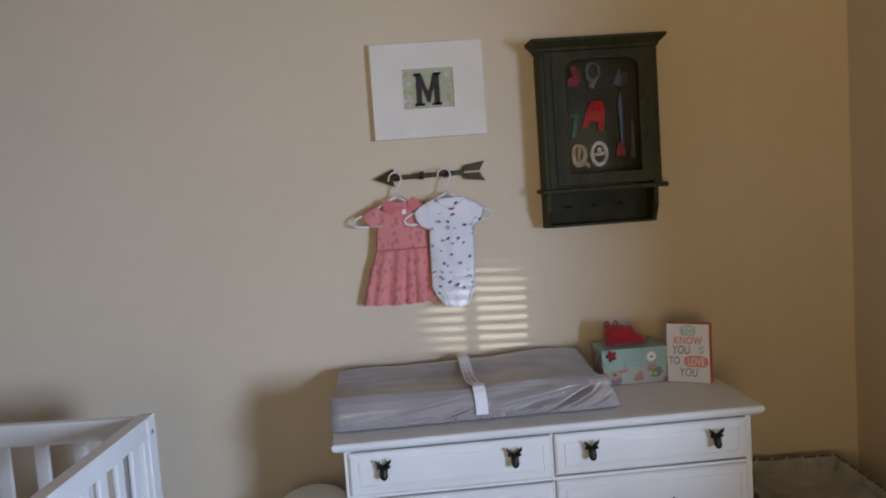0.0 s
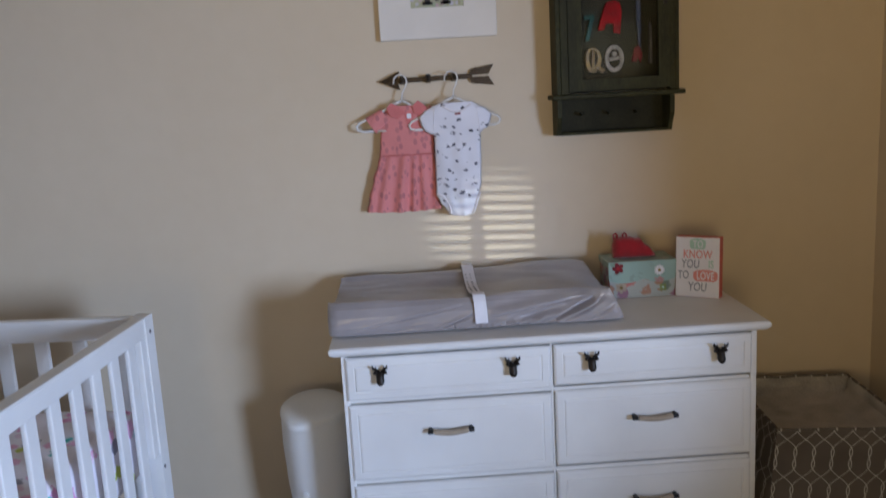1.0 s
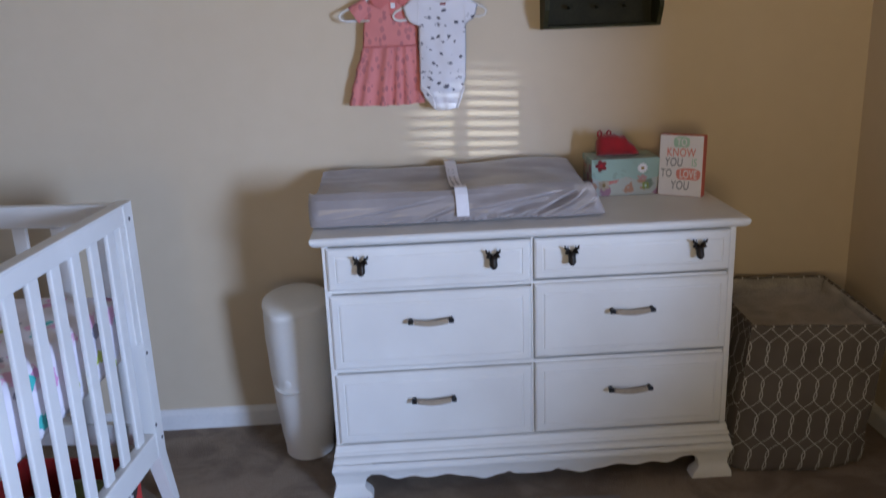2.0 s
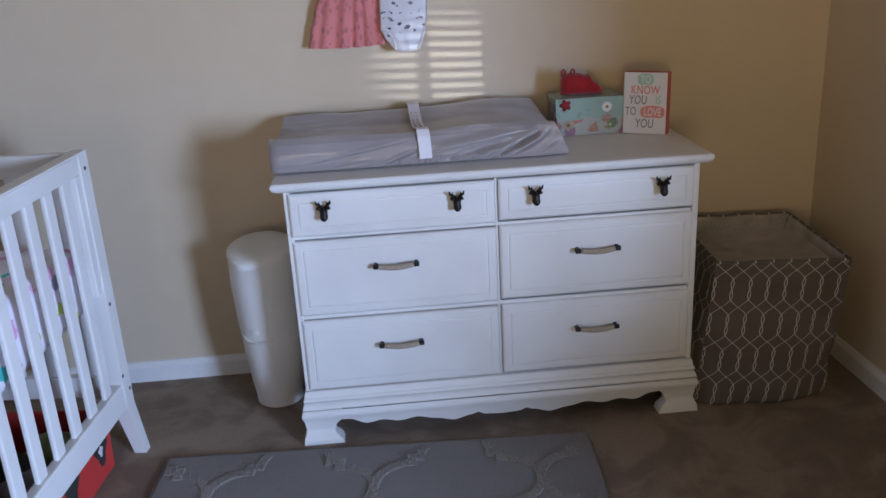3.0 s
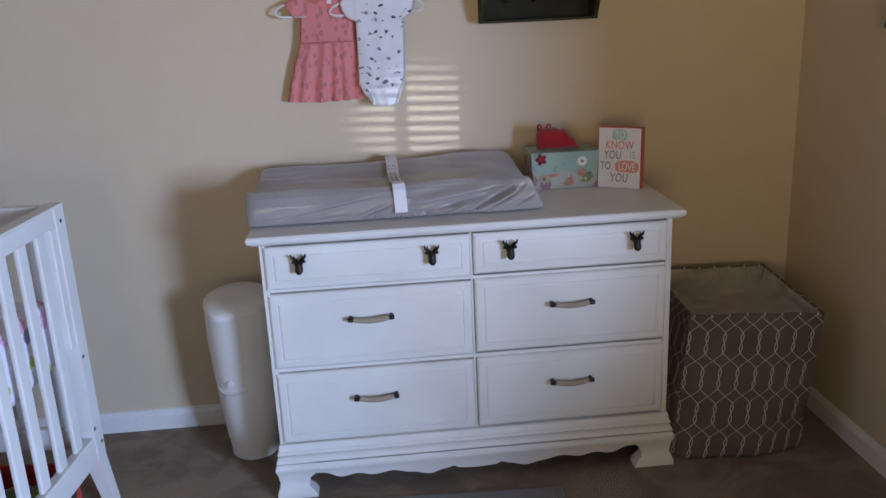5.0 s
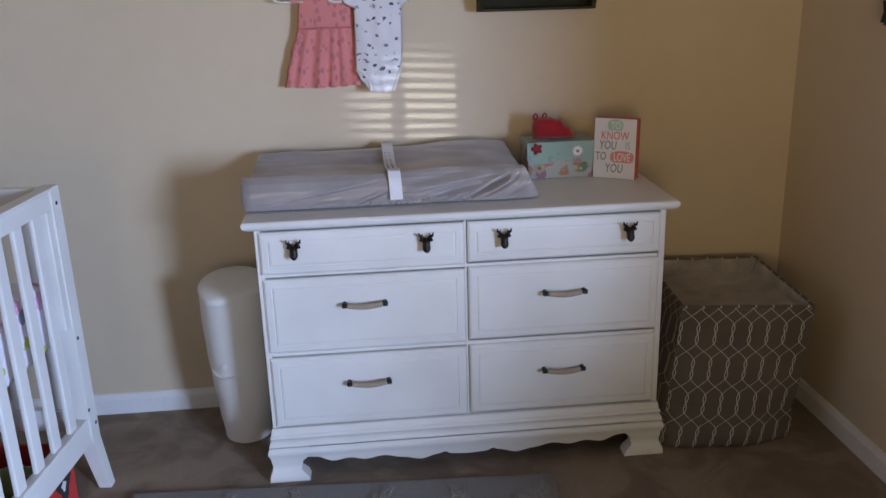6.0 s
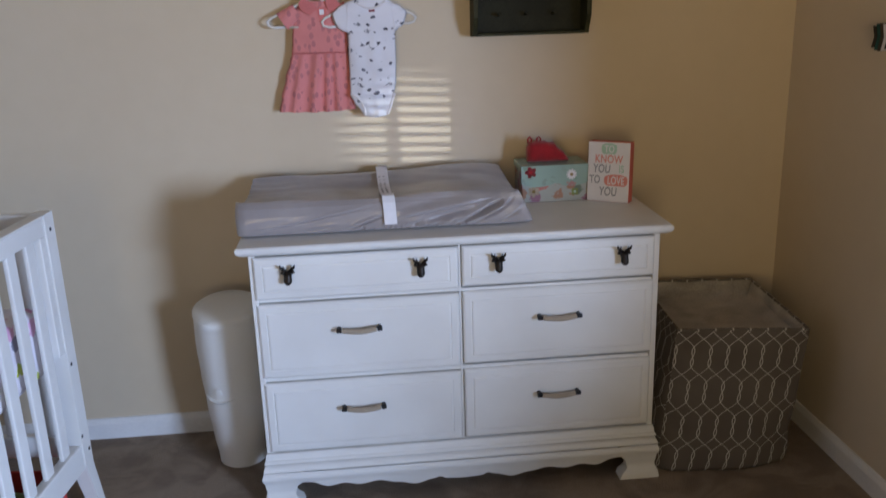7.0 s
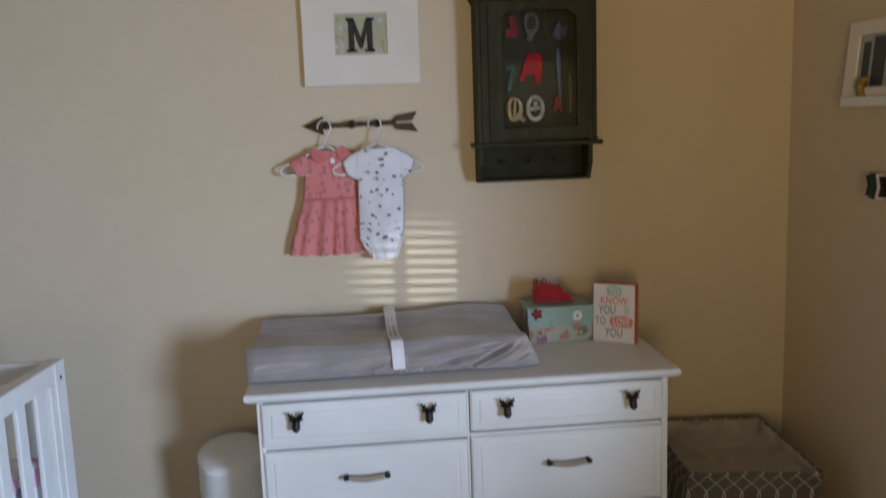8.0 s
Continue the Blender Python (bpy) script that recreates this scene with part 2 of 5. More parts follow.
WALL = wall_paint()
WHITE = white_paint()
CEIL = plain("flat_cream_ceiling", (0.78, 0.71, 0.6), 0.9, 0.04, 3, 200, 0.3)
TRIM = plain("white_trim_paint", (0.76, 0.75, 0.73), 0.4, 0.05, 6, 90, 0.08)
CARPET = carpet()
RUG = rug_mat("grey_flatweave", (0.215, 0.196, 0.18), (0.255, 0.233, 0.214), (330, 330, 330))
RUG_RIB = rug_mat("grey_raised_loops", (0.2, 0.182, 0.16), (0.3, 0.272, 0.238), (190, 60, 200))
SATIN = satin()
STRAP = plain("white_webbing", (0.78, 0.76, 0.78), 0.7, 0.05, 30, 500, 0.3)
GREYINK = plain("grey_print", (0.33, 0.32, 0.33), 0.7, 0.1, 60, 300, 0.0)
BRONZE = plain("dark_bronze", (0.028, 0.022, 0.018), 0.42, 0.3, 60, 300, 0.25, metal=0.7)
ARROWMETAL = plain("weathered_bronze", (0.045, 0.033, 0.022), 0.4, 0.4, 40, 260, 0.4, metal=0.75)
BLACKCAP = plain("black_iron_cap", (0.02, 0.02, 0.022), 0.45, 0.2, 60, 300, 0.2, metal=0.5)
JUTE = plain("tan_rope_wrap", (0.42, 0.34, 0.25), 0.85, 0.25, 120, 700, 0.6, stretch=(5, 1, 1))
PLASTIC = plain("white_plastic", (0.8, 0.79, 0.75), 0.52, 0.03, 3, 200, 0.03)
HANGER = plain("ivory_plastic", (0.72, 0.69, 0.64), 0.3, 0.04, 10, 200, 0.02)
TRELLIS = trellis()
RIMCLOTH = plain("taupe_rim_cloth", (0.13, 0.112, 0.098), 0.85, 0.12, 20, 400, 0.3)
RIMDASH = plain("woven_white_line", (0.6, 0.58, 0.54), 0.8, 0.1, 40, 400, 0.2)
LINER = plain("grey_plush_liner", (0.4, 0.37, 0.33), 0.95, 0.35, 9, 220, 0.6, sheen=0.5)
GREEN = plain("chipped_olive_paint", (0.036, 0.036, 0.015), 0.62, 0.4, 22, 160, 0.35, stretch=(1, 1, 0.3), spec=0.2)
GREENIN = plain("dark_olive_back", (0.03, 0.03, 0.018), 0.7, 0.3, 12, 160, 0.2, spec=0.2)
PINK = printed("coral_print_cotton", (0.68, 0.235, 0.22), [(0.5, 0.175, 0.175), (0.47, 0.16, 0.165), (0.53, 0.19, 0.185)], 44, 0.36, 0.4, stretch=(1.25, 1, 0.85))
PINKDK = plain("coral_cotton", (0.6, 0.17, 0.16), 0.85, 0.12, 30, 400, 0.3)
ONESIE = printed("white_print_cotton", (0.74, 0.73, 0.77), [(0.06, 0.06, 0.08), (0.2, 0.2, 0.23), (0.12, 0.12, 0.15), (0.74, 0.73, 0.77), (0.09, 0.09, 0.12)], 42, 0.2, 1.15, stretch=(0.8, 1, 1.1))
SHEET = printed("floral_sheet", (0.88, 0.83, 0.88), [(0.05, 0.5, 0.46), (0.75, 0.34, 0.58), (0.55, 0.62, 0.1), (0.3, 0.29, 0.36), (0.8, 0.45, 0.62), (0.78, 0.6, 0.7), (0.85, 0.8, 0.85)], 17, 0.38, 0.9)
FLORAL = printed("mint_floral_paper", (0.27, 0.39, 0.325), [(0.24, 0.34, 0.28), (0.42, 0.45, 0.36), (0.24, 0.33, 0.27), (0.4, 0.2, 0.18), (0.2, 0.3, 0.22)], 26, 0.34, 0.95, rough=0.45, bumps=0.05)
FLORALDK = printed("mint_floral_paper_lower", (0.37, 0.38, 0.33), [(0.36, 0.18, 0.1), (0.28, 0.13, 0.18), (0.14, 0.18, 0.12), (0.5, 0.16, 0.13)], 24, 0.44, 1.0, rough=0.45, bumps=0.05)
REDFELT = plain("red_felt", (0.34, 0.009, 0.016), 0.9, 0.2, 30, 300, 0.5, sheen=0.3)
CARDWHITE = plain("white_card", (0.74, 0.71, 0.72), 0.6, 0.03, 20, 300, 0.05)
CORAL = plain("coral_ink", (0.62, 0.14, 0.11), 0.6, 0.06, 30, 300, 0.0)
CORALINK = plain("pale_coral_ink", (0.68, 0.25, 0.21), 0.6, 0.06, 30, 300, 0.0)
MINT = plain("mint_ink", (0.38, 0.56, 0.44), 0.6, 0.06, 30, 300, 0.0)
SLATE = plain("slate_ink", (0.24, 0.25, 0.27), 0.6, 0.1, 30, 300, 0.0)
CANVAS = plain("white_canvas", (0.74, 0.69, 0.61), 0.8, 0.05, 6, 500, 0.25)
PAPER = printed("sage_floral_paper", (0.42, 0.42, 0.27), [(0.35, 0.33, 0.2), (0.5, 0.36, 0.36), (0.33, 0.38, 0.25), (0.5, 0.48, 0.52)], 55, 0.42, 0.7, rough=0.6, bumps=0.05)
GLITTER = plain("dark_brown_glitter", (0.018, 0.012, 0.008), 0.35, 0.6, 200, 900, 0.8)
REDBIN = plain("red_canvas_bin", (0.52, 0.035, 0.03), 0.75, 0.12, 10, 300, 0.3)
DARK = plain("dark_cloth", (0.03, 0.028, 0.026), 0.85, 0.2, 20, 200, 0.4)
OLIVE = plain("green_plush", (0.2, 0.24, 0.07), 0.95, 0.25, 25, 250, 0.6, sheen=0.4)
SLAT = plain("white_blind_slat", (0.72, 0.7, 0.66), 0.5, 0.04, 9, 120, 0.05)
# yellow, teal and rose are darkened too, for the shade inside the cabinet
YELLOW = plain("yellow_paint", (0.24, 0.15, 0.02), 0.4, 0.4, 30, 200, 0.1)
TEAL = plain("teal_paint", (0.025, 0.085, 0.075), 0.7, 0.4, 30, 200, 0.1, spec=0.15)
ROSE = plain("rose_paint", (0.2, 0.03, 0.036), 0.7, 0.4, 30, 200, 0.1, spec=0.15)
PEWTER = plain("grey_painted_metal", (0.2, 0.19, 0.2), 0.4, 0.2, 20, 200, 0.1, metal=0.3)
# mottled paints, with the cabinet's inner shade put into their colour
REDPAINT = plain("dim_red_paint", (0.3, 0.008, 0.012), 0.7, 0.4, 40, 200, 0.2, spec=0.15)
DIMWHITE = plain("dim_white_paint", (0.36, 0.34, 0.31), 0.7, 0.4, 40, 200, 0.2, spec=0.15)
PALEGREY = plain("dim_grey_paint", (0.12, 0.115, 0.12), 0.7, 0.4, 40, 200, 0.2, spec=0.15)
NAVY = plain("navy_print", (0.03, 0.035, 0.06), 0.35, 0.4, 18, 90, 0.0)
SNOW = plain("pale_print", (0.32, 0.35, 0.33), 0.4, 0.3, 18, 90, 0.0)
GLASS, _nt, _b = node_mat("clear_glass")
_b.inputs["Transmission Weight"].default_value = 1.0
_b.inputs["Roughness"].default_value = 0.02
_b.inputs["IOR"].default_value = 1.2

# ---------- the room ----------
XE, XW, YS, H, TH = 1.565, -2.7, -6.4, 2.44, 0.12


def structure(name, bm, material, label, category, smooth=False):
    return tagged(part(name, bm, material, smooth=smooth), label, category, kind="structure")


YJ = -1.93                                   # where the near east wall ends, set to cut light off the right
structure("floor", a_box(XW - TH, XF + TH, YS - TH, TH, -0.1, 0.0), CARPET, "beige cut-pile carpet with trodden blotches", "floor")
structure("ceiling", a_box(XW - TH, XF + TH, YS - TH, TH, H, H + 0.1), CEIL, "flat white plaster ceiling of the nursery", "ceiling")
structure("wall_north", a_box(XW - TH, XE + TH, 0, TH, 0, H), WALL, "beige eggshell wall behind the white dresser", "wall")
SX0, SX1, SZ0, SZ1 = -1.3, 2.5, 0.25, 2.15          # south window, unseen, added for warm bounce light
bm = bmesh.new()
box(bm, XW - TH, SX0, YS - TH, YS, 0, H)
box(bm, SX1, XF + TH, YS - TH, YS, 0, H)
box(bm, SX0, SX1, YS - TH, YS, 0, SZ0)
box(bm, SX0, SX1, YS - TH, YS, SZ1, H)
structure("wall_south", bm, WALL, "beige painted wall with an opening added for low sun", "wall")
sun_window = thing("added_sun_window", ((SX0 + SX1) / 2, YS, SZ0), "unseen white window added to let low sun in", "window", kind="structure")
bm = bmesh.new()
for x0, x1, z0, z1 in ((SX0, SX0 + 0.05, SZ0, SZ1), (SX1 - 0.05, SX1, SZ0, SZ1), (SX0 + 0.05, SX1 - 0.05, SZ0, SZ0 + 0.05), (SX0 + 0.05, SX1 - 0.05, SZ1 - 0.05, SZ1), (0.575, 0.625, SZ0 + 0.05, SZ1 - 0.05)):
    box(bm, x0 + 0.001, x1 - 0.001, YS - 0.09, YS - 0.04, z0 + 0.001, z1 - 0.001)
part("window_frame", bm, TRIM, sun_window)
structure("wall_west", a_box(XW - TH, XW, YS, 0, 0, H), WALL, "plain beige painted wall beside the crib", "wall")
structure("wall_east", a_box(XE, XE + TH, YJ, 0, 0, H), WALL, "beige painted wall beside the hamper", "wall")
# unseen half wall, added only to darken the dresser's lower right
structure("shade_wall_low", a_box(XE, XE + TH, -2.7, YJ - 0.001, 0, 0.76), WALL, "unseen low beige wall added to shade the lower right", "wall")
# jog added so the window lights the left more than the right
structure("shade_wall_return", a_box(XE + TH, XF, YJ, YJ + TH, 0, H), WALL, "unseen beige wall added with the jog that blocks light", "wall")
bm = bmesh.new()
box(bm, XF, XF + TH, YS, WY0, 0, H)
box(bm, XF, XF + TH, WY1, YJ + TH, 0, H)
box(bm, XF, XF + TH, WY0, WY1, 0, WZ0)
box(bm, XF, XF + TH, WY0, WY1, WZ1, H)
structure("wall_far_east", bm, WALL, "unseen beige painted wall added to hold the window", "wall")


def baseboard(name, length, to):
    bm = bmesh.new()
    prof = [(0.0, 0.0), (0.015, 0.0), (0.015, 0.055), (0.0125, 0.061), (0.009, 0.066), (0.006, 0.073), (0.0, 0.075)]
    loft(bm, [[to(s, d, z) for d, z in prof] for s in (0.0, length)])
    return structure(name, bm, TRIM, "white moulded baseboard along the wall foot", "baseboard")


baseboard("baseboard_north", XE - XW, lambda s, d, z: (XW + s, -d, z))
baseboard("baseboard_east", -YJ - 0.016, lambda s, d, z: (XE - d, YJ + s, z))

# window with lowered mini blinds, behind the camera
window = thing("window_1", (XF, (WY0 + WY1) / 2, WZ0), "white window with lowered mini blinds", "window", kind="structure")
bm = bmesh.new()
for y0, y1, z0, z1 in ((WY0, WY0 + 0.04, WZ0, WZ1), (WY1 - 0.04, WY1, WZ0, WZ1), (WY0 + 0.04, WY1 - 0.04, WZ0, WZ0 + 0.04), (WY0 + 0.04, WY1 - 0.04, WZ1 - 0.04, WZ1)):
    box(bm, XF + 0.06, XF + 0.1, y0 + 0.001, y1 - 0.001, z0 + 0.001, z1 - 0.001)
part("window_frame", bm, TRIM, window)
part("mullion", a_box(XF + 0.066, XF + 0.094, -4.986, -4.968, WZ0 + 0.04, WZ1 - 0.04), TRIM, window)
part("window_sill", a_box(XF - 0.04, XF + 0.055, WY0 + 0.002, WY1 - 0.002, WZ0 + 0.002, WZ0 + 0.022, bevel=0.004), TRIM, window)
part("headrail", a_box(XF + 0.012, XF + 0.045, WY0 + 0.006, WY1 - 0.006, WZ1 - 0.03, WZ1 - 0.002, bevel=0.003), SLAT, window)
bm = bmesh.new()
hw, tilt = 0.0133, radians(-40)
loft(bm, [[(-hw * math.cos(tilt) * k, y, -hw * math.sin(tilt) * k + 0.0016 * (1 - k * k) + dz) for k, dz in ((-1, 0), (0, 0), (1, 0), (1, 0.0006), (0, 0.0006), (-1, 0.0006))]
          for y in (WY0 + 0.01, WY1 - 0.01)])
slat0 = part("slat", bm, SLAT, window)
slat0.matrix_basis = Matrix.Translation((XF + 0.028, 0, WZ0 + 0.04))
for i in range(1, 67):
    shared("slat", slat0.data, Matrix.Translation((XF + 0.028, 0, WZ0 + 0.04 + 0.0262 * i)), window)

# ---------- dresser ----------
DX0, DX1, YF = -0.251, 0.944, -0.51
DC = (DX0 + DX1) / 2
dresser = thing("dresser", (DC, -0.27, 0), "white painted six-drawer wooden dresser with scalloped apron", "dresser")
bm = bmesh.new()
prof = [(0.0, 0.798), (0.012, 0.798), (0.02, 0.802), (0.027, 0.808), (0.03, 0.815), (0.03, 0.821), (0.026, 0.826), (0.018, 0.828), (0.0, 0.828)]
x0, x1, y0, y1 = DX0 - 0.0, DX1 + 0.0, YF, -0.022
loft(bm, [[(x0 - d, y0 - d, z), (x1 + d, y0 - d, z), (x1 + d, y1, z), (x0 - d, y1, z)] for d, z in prof])
part("tabletop", bm, WHITE, dresser, smooth=35)
bm = bmesh.new()
box(bm, DX0, DX0 + 0.018, YF + 0.0, -0.026, 0.15, 0.7975, 0.0015, 1)
box(bm, DX1 - 0.018, DX1, YF + 0.0, -0.026, 0.15, 0.7975, 0.0015, 1)
box(bm, DX0 + 0.0182, DX1 - 0.0182, -0.036, -0.027, 0.15, 0.7975)
box(bm, DX0 + 0.0182, DX1 - 0.0182, YF + 0.004, -0.0362, 0.15, 0.165)
part("carcass", bm, WHITE, dresser)
ROWS = [(0.663, 0.7905), (0.418, 0.648), (0.1745, 0.4005)]
COLS = [(DX0 + 0.011, 0.3445), (0.3545, DX1 - 0.015)]
bm = bmesh.new()
for z0, z1 in ((0.6515, 0.6605), (0.4035, 0.4145)):
    box(bm, DX0 + 0.0184, DX1 - 0.0184, YF + 0.006, YF + 0.03, z0, z1, 0.001, 1)
box(bm, 0.3462, 0.3528, YF + 0.005, YF + 0.03, 0.1655, 0.797, 0.001, 1)
part("front_frame", bm, WHITE, dresser)


def knob(x, z, parent):
    """Antlered deer-head knob."""
    bm = bmesh.new()
    y = YF - 0.02
    tube(bm, [(x, YF - 0.008, z), (x, y, z)], [0.009, 0.006], 10)
    rings = []
    for k in range(9):
        t = k / 8
        r = [0.005, 0.0098, 0.0118, 0.0118, 0.0112, 0.0115, 0.0118, 0.0098, 0.005][k]
        zz, yy = z - 0.024 + 0.036 * t, y - 0.016 + 0.011 * t
        rings.append([(x + r * math.cos(a), yy + 0.85 * r * math.sin(a), zz) for a in (2 * math.pi * i / 12 for i in range(12))])
    loft(bm, rings)
    for s in (-1, 1):
        tube(bm, [(x + s * 0.008, y - 0.004, z + 0.006), (x + s * 0.016, y - 0.005, z + 0.009), (x + s * 0.02, y - 0.007, z + 0.006)], [0.005, 0.006, 0.0015], 6)
        tube(bm, [(x + s * 0.005, y - 0.004, z + 0.011), (x + s * 0.012, y - 0.004, z + 0.017), (x + s * 0.019, y - 0.006, z + 0.021), (x + s * 0.021, y - 0.008, z + 0.029)], [0.0046, 0.0044, 0.004, 0.0018], 6)
        tube(bm, [(x + s * 0.012, y - 0.004, z + 0.016), (x + s * 0.011, y - 0.007, z + 0.027)], [0.0028, 0.0012], 6)
    bmesh.ops.transform(bm, matrix=Matrix.Translation((x, YF - 0.008, z)) @ Matrix.Scale(1.06, 4) @ Matrix.Diagonal((0.92, 1, 1, 1)) @ Matrix.Translation((-x, -YF + 0.008, -z)), verts=bm.verts)
    part("knob", bm, BRONZE, parent, "dark bronze deer-head knob", smooth=True)


def bar_handle(x0, x1, z, parent):
    bm = bmesh.new()
    n = 17
    pts = [(lerp(x0 + 0.012, x1 - 0.012, i / (n - 1)), YF - 0.03 - 0.004 * math.sin(math.pi * i / (n - 1)), z - 0.0045 * math.sin(math.pi * i / (n - 1))) for i in range(n)]
    tube(bm, pts, [0.0078 + 0.0006 * (i % 2) for i in range(n)], 10)
    h = part("handle", bm, JUTE, parent, "tan rope-wrapped bar handle", smooth=60)
    for x in (x0, x1):
        bm = bmesh.new()
        s = 1 if x == x0 else -1
        tube(bm, [(x + s * 0.002, YF - 0.008, z), (x + s * 0.002, YF - 0.026, z)], 0.0068, 10)
        tube(bm, [(x - s * 0.006, YF - 0.029, z), (x - s * 0.004, YF - 0.029, z), (x + s * 0.009, YF - 0.03, z)], [0.005, 0.0074, 0.0074], 10)
        part("end_cap", bm, BLACKCAP, h, "black iron end cap", smooth=40)


for c, (x0, x1) in enumerate(COLS):
    for r, (z0, z1) in enumerate(ROWS):
        bm = bmesh.new()
        if c:
            z0, z1 = z0 + (0.005 if r < 2 else 0.003), z1 + (0.004 if r else 0.0)
        yo = YF - (0.002 if (c, r) == (0, 0) else 0.0)
        panel(bm, x0, x1, z0, z1, [(0.004, yo + 0.2), (0.004, yo + 0.03), (0, yo + 0.028), (0, yo + 0.0), (0.002, yo - 0.004), (0.007, yo - 0.0075), (0.024, yo - 0.0085), (0.0252, yo - 0.0066), (0.027, yo - 0.0066), (0.029, yo - 0.009), (0.034, yo - 0.0098)])
        d = part("drawer", bm, WHITE, dresser)
        if r == 0:
            for x in ((-0.141, 0.234) if c == 0 else (0.459, 0.829)):
                knob(x, 0.741, d)
        else:
            bar_handle(*((-0.011, 0.1105) if c == 0 else (0.579, 0.7005)), 0.565 if r == 1 else 0.3145, d)

# moulded base, scalloped apron and bracket feet
bm = bmesh.new()
prof = [(0.0, 0.172), (0.006, 0.17), (0.01, 0.164), (0.012, 0.152), (0.019, 0.146), (0.02, 0.1425), (0.008, 0.1405), (0.008, 0.1375), (0.015, 0.136), (0.021, 0.13), (0.026, 0.122), (0.027, 0.1175), (0.014, 0.1155), (0.014, 0.112), (0.0, 0.112)]
x0, x1 = DX0 + 0.002, DX1 - 0.002
loft(bm, [[(x0 - d * 0.55, YF - d, z), (x1 + d * 0.55, YF - d, z), (x1 + d * 0.55, -0.03, z), (x0 - d * 0.55, -0.03, z)] for d, z in prof])
part("base_moulding", bm, WHITE, dresser, smooth=35)


def ogee(z):
    """How far the base swells out at a height."""
    return curve_at([(0.0, 0.031), (0.014, 0.029), (0.042, 0.014), (0.07, 0.019), (0.098, 0.03), (0.112, 0.022)], z)[0]


FX0, FX1 = -0.152, 0.842


def scallop(x):
    u = abs(x - (FX0 + FX1) / 2) / ((FX1 - FX0) / 2)
    base = curve_at([(0, 0.044), (0.11, 0.047), (0.15, 0.058), (0.19, 0.05), (0.3, 0.037), (0.42, 0.048), (0.53, 0.061), (0.645, 0.051), (0.745, 0.062), (0.84, 0.053), (0.95, 0.074), (1.0, 0.076)], u)[0]
    return base


bm = bmesh.new()
NX, NZ = 120, 6
for inner in (False, True):
    grid = []
    for i in range(NX + 1):
        x = lerp(FX0 - 0.02, FX1 + 0.02, i / NX)
        zb = scallop(max(FX0, min(FX1, x)))
        grid.append([bm.verts.new((x, YF - (0.0 if inner else ogee(lerp(zb, 0.1115, k / NZ))) + (0.006 if inner else 0), lerp(zb, 0.1115, k / NZ))) for k in range(NZ + 1)])
    for a, b in zip(grid, grid[1:]):
        for k in range(NZ):
            bm.faces.new((a[k], b[k], b[k + 1], a[k + 1]))
    if not inner:
        front = grid
for (a, b), (c, d) in zip(zip(front, front[1:]), zip(grid, grid[1:])):
    bm.faces.new((a[0], b[0], d[0], c[0]))
part("apron", bm, WHITE, dresser, smooth=50)
for s, xo, xi in ((-1, DX0, FX0), (1, DX1, FX1)):
    bm = bmesh.new()
    rings = []
    for k in range(15):
        z = 0.1115 * k / 14
        xin = xi + s * curve_at([(0.0, -0.004), (0.012, 0.0), (0.035, 0.022), (0.06, 0.016), (0.078, -0.002), (0.112, -0.004)], z)[0]
        o = ogee(z)
        xa = xo + s * o * 0.62
        rings.append([(xa, YF - o, z), (xin, YF - o, z), (xin, YF + 0.02, z), (xa, YF + 0.02, z)])
    loft(bm, rings)
    part("foot", bm, WHITE, dresser, smooth=40)
    part("foot", a_box(min(xo, xo - s * 0.07), max(xo, xo - s * 0.07), -0.09, -0.03, 0.0, 0.1115, bevel=0.004), WHITE, dresser)
    bm = bmesh.new()
    prism(bm, [(YF + 0.0205, 0.0), (YF + 0.07, 0.0), (YF + 0.09, 0.05), (-0.15, 0.06), (-0.0905, 0.05), (-0.0905, 0.1115), (YF + 0.0205, 0.1115)], 0, 0.016, lambda a, b, d: (xo - s * d, a, b))
    part("side_apron", bm, WHITE, dresser)

# ---------- on the dresser ----------
TOP = 0.828
PX0, PX1, PY0, PY1 = -0.287, 0.585, -0.445, -0.045
pad = thing("changing_pad", ((PX0 + PX1) / 2, -0.24, TOP), "contoured changing pad in a wrinkled grey satin cover", "changing pad")
bm = bmesh.new()
sect = [(0.03, 0.0), (0.004, 0.006), (0.0, 0.03), (0.0, 0.062), (0.004, 0.084), (0.016, 0.095), (0.035, 0.097), (0.07, 0.088), (0.12, 0.076), (0.2, 0.07), (0.27, 0.08), (0.32, 0.098), (0.355, 0.112), (0.378, 0.1135), (0.392, 0.103), (0.4, 0.075), (0.4, 0.03), (0.394, 0.006), (0.37, 0.0)]
fine = []
for (a, b), (c, d) in zip(sect, sect[1:]):
    n = (15 if a < 0.01 and c < 0.02 else 5) if abs(c - a) + abs(d - b) > 0.02 else 3
    fine += [(lerp(a, c, i / n), lerp(b, d, i / n)) for i in range(n)]
fine.append(sect[-1])
rings = []
NS = 380
cr = random.Random(5)
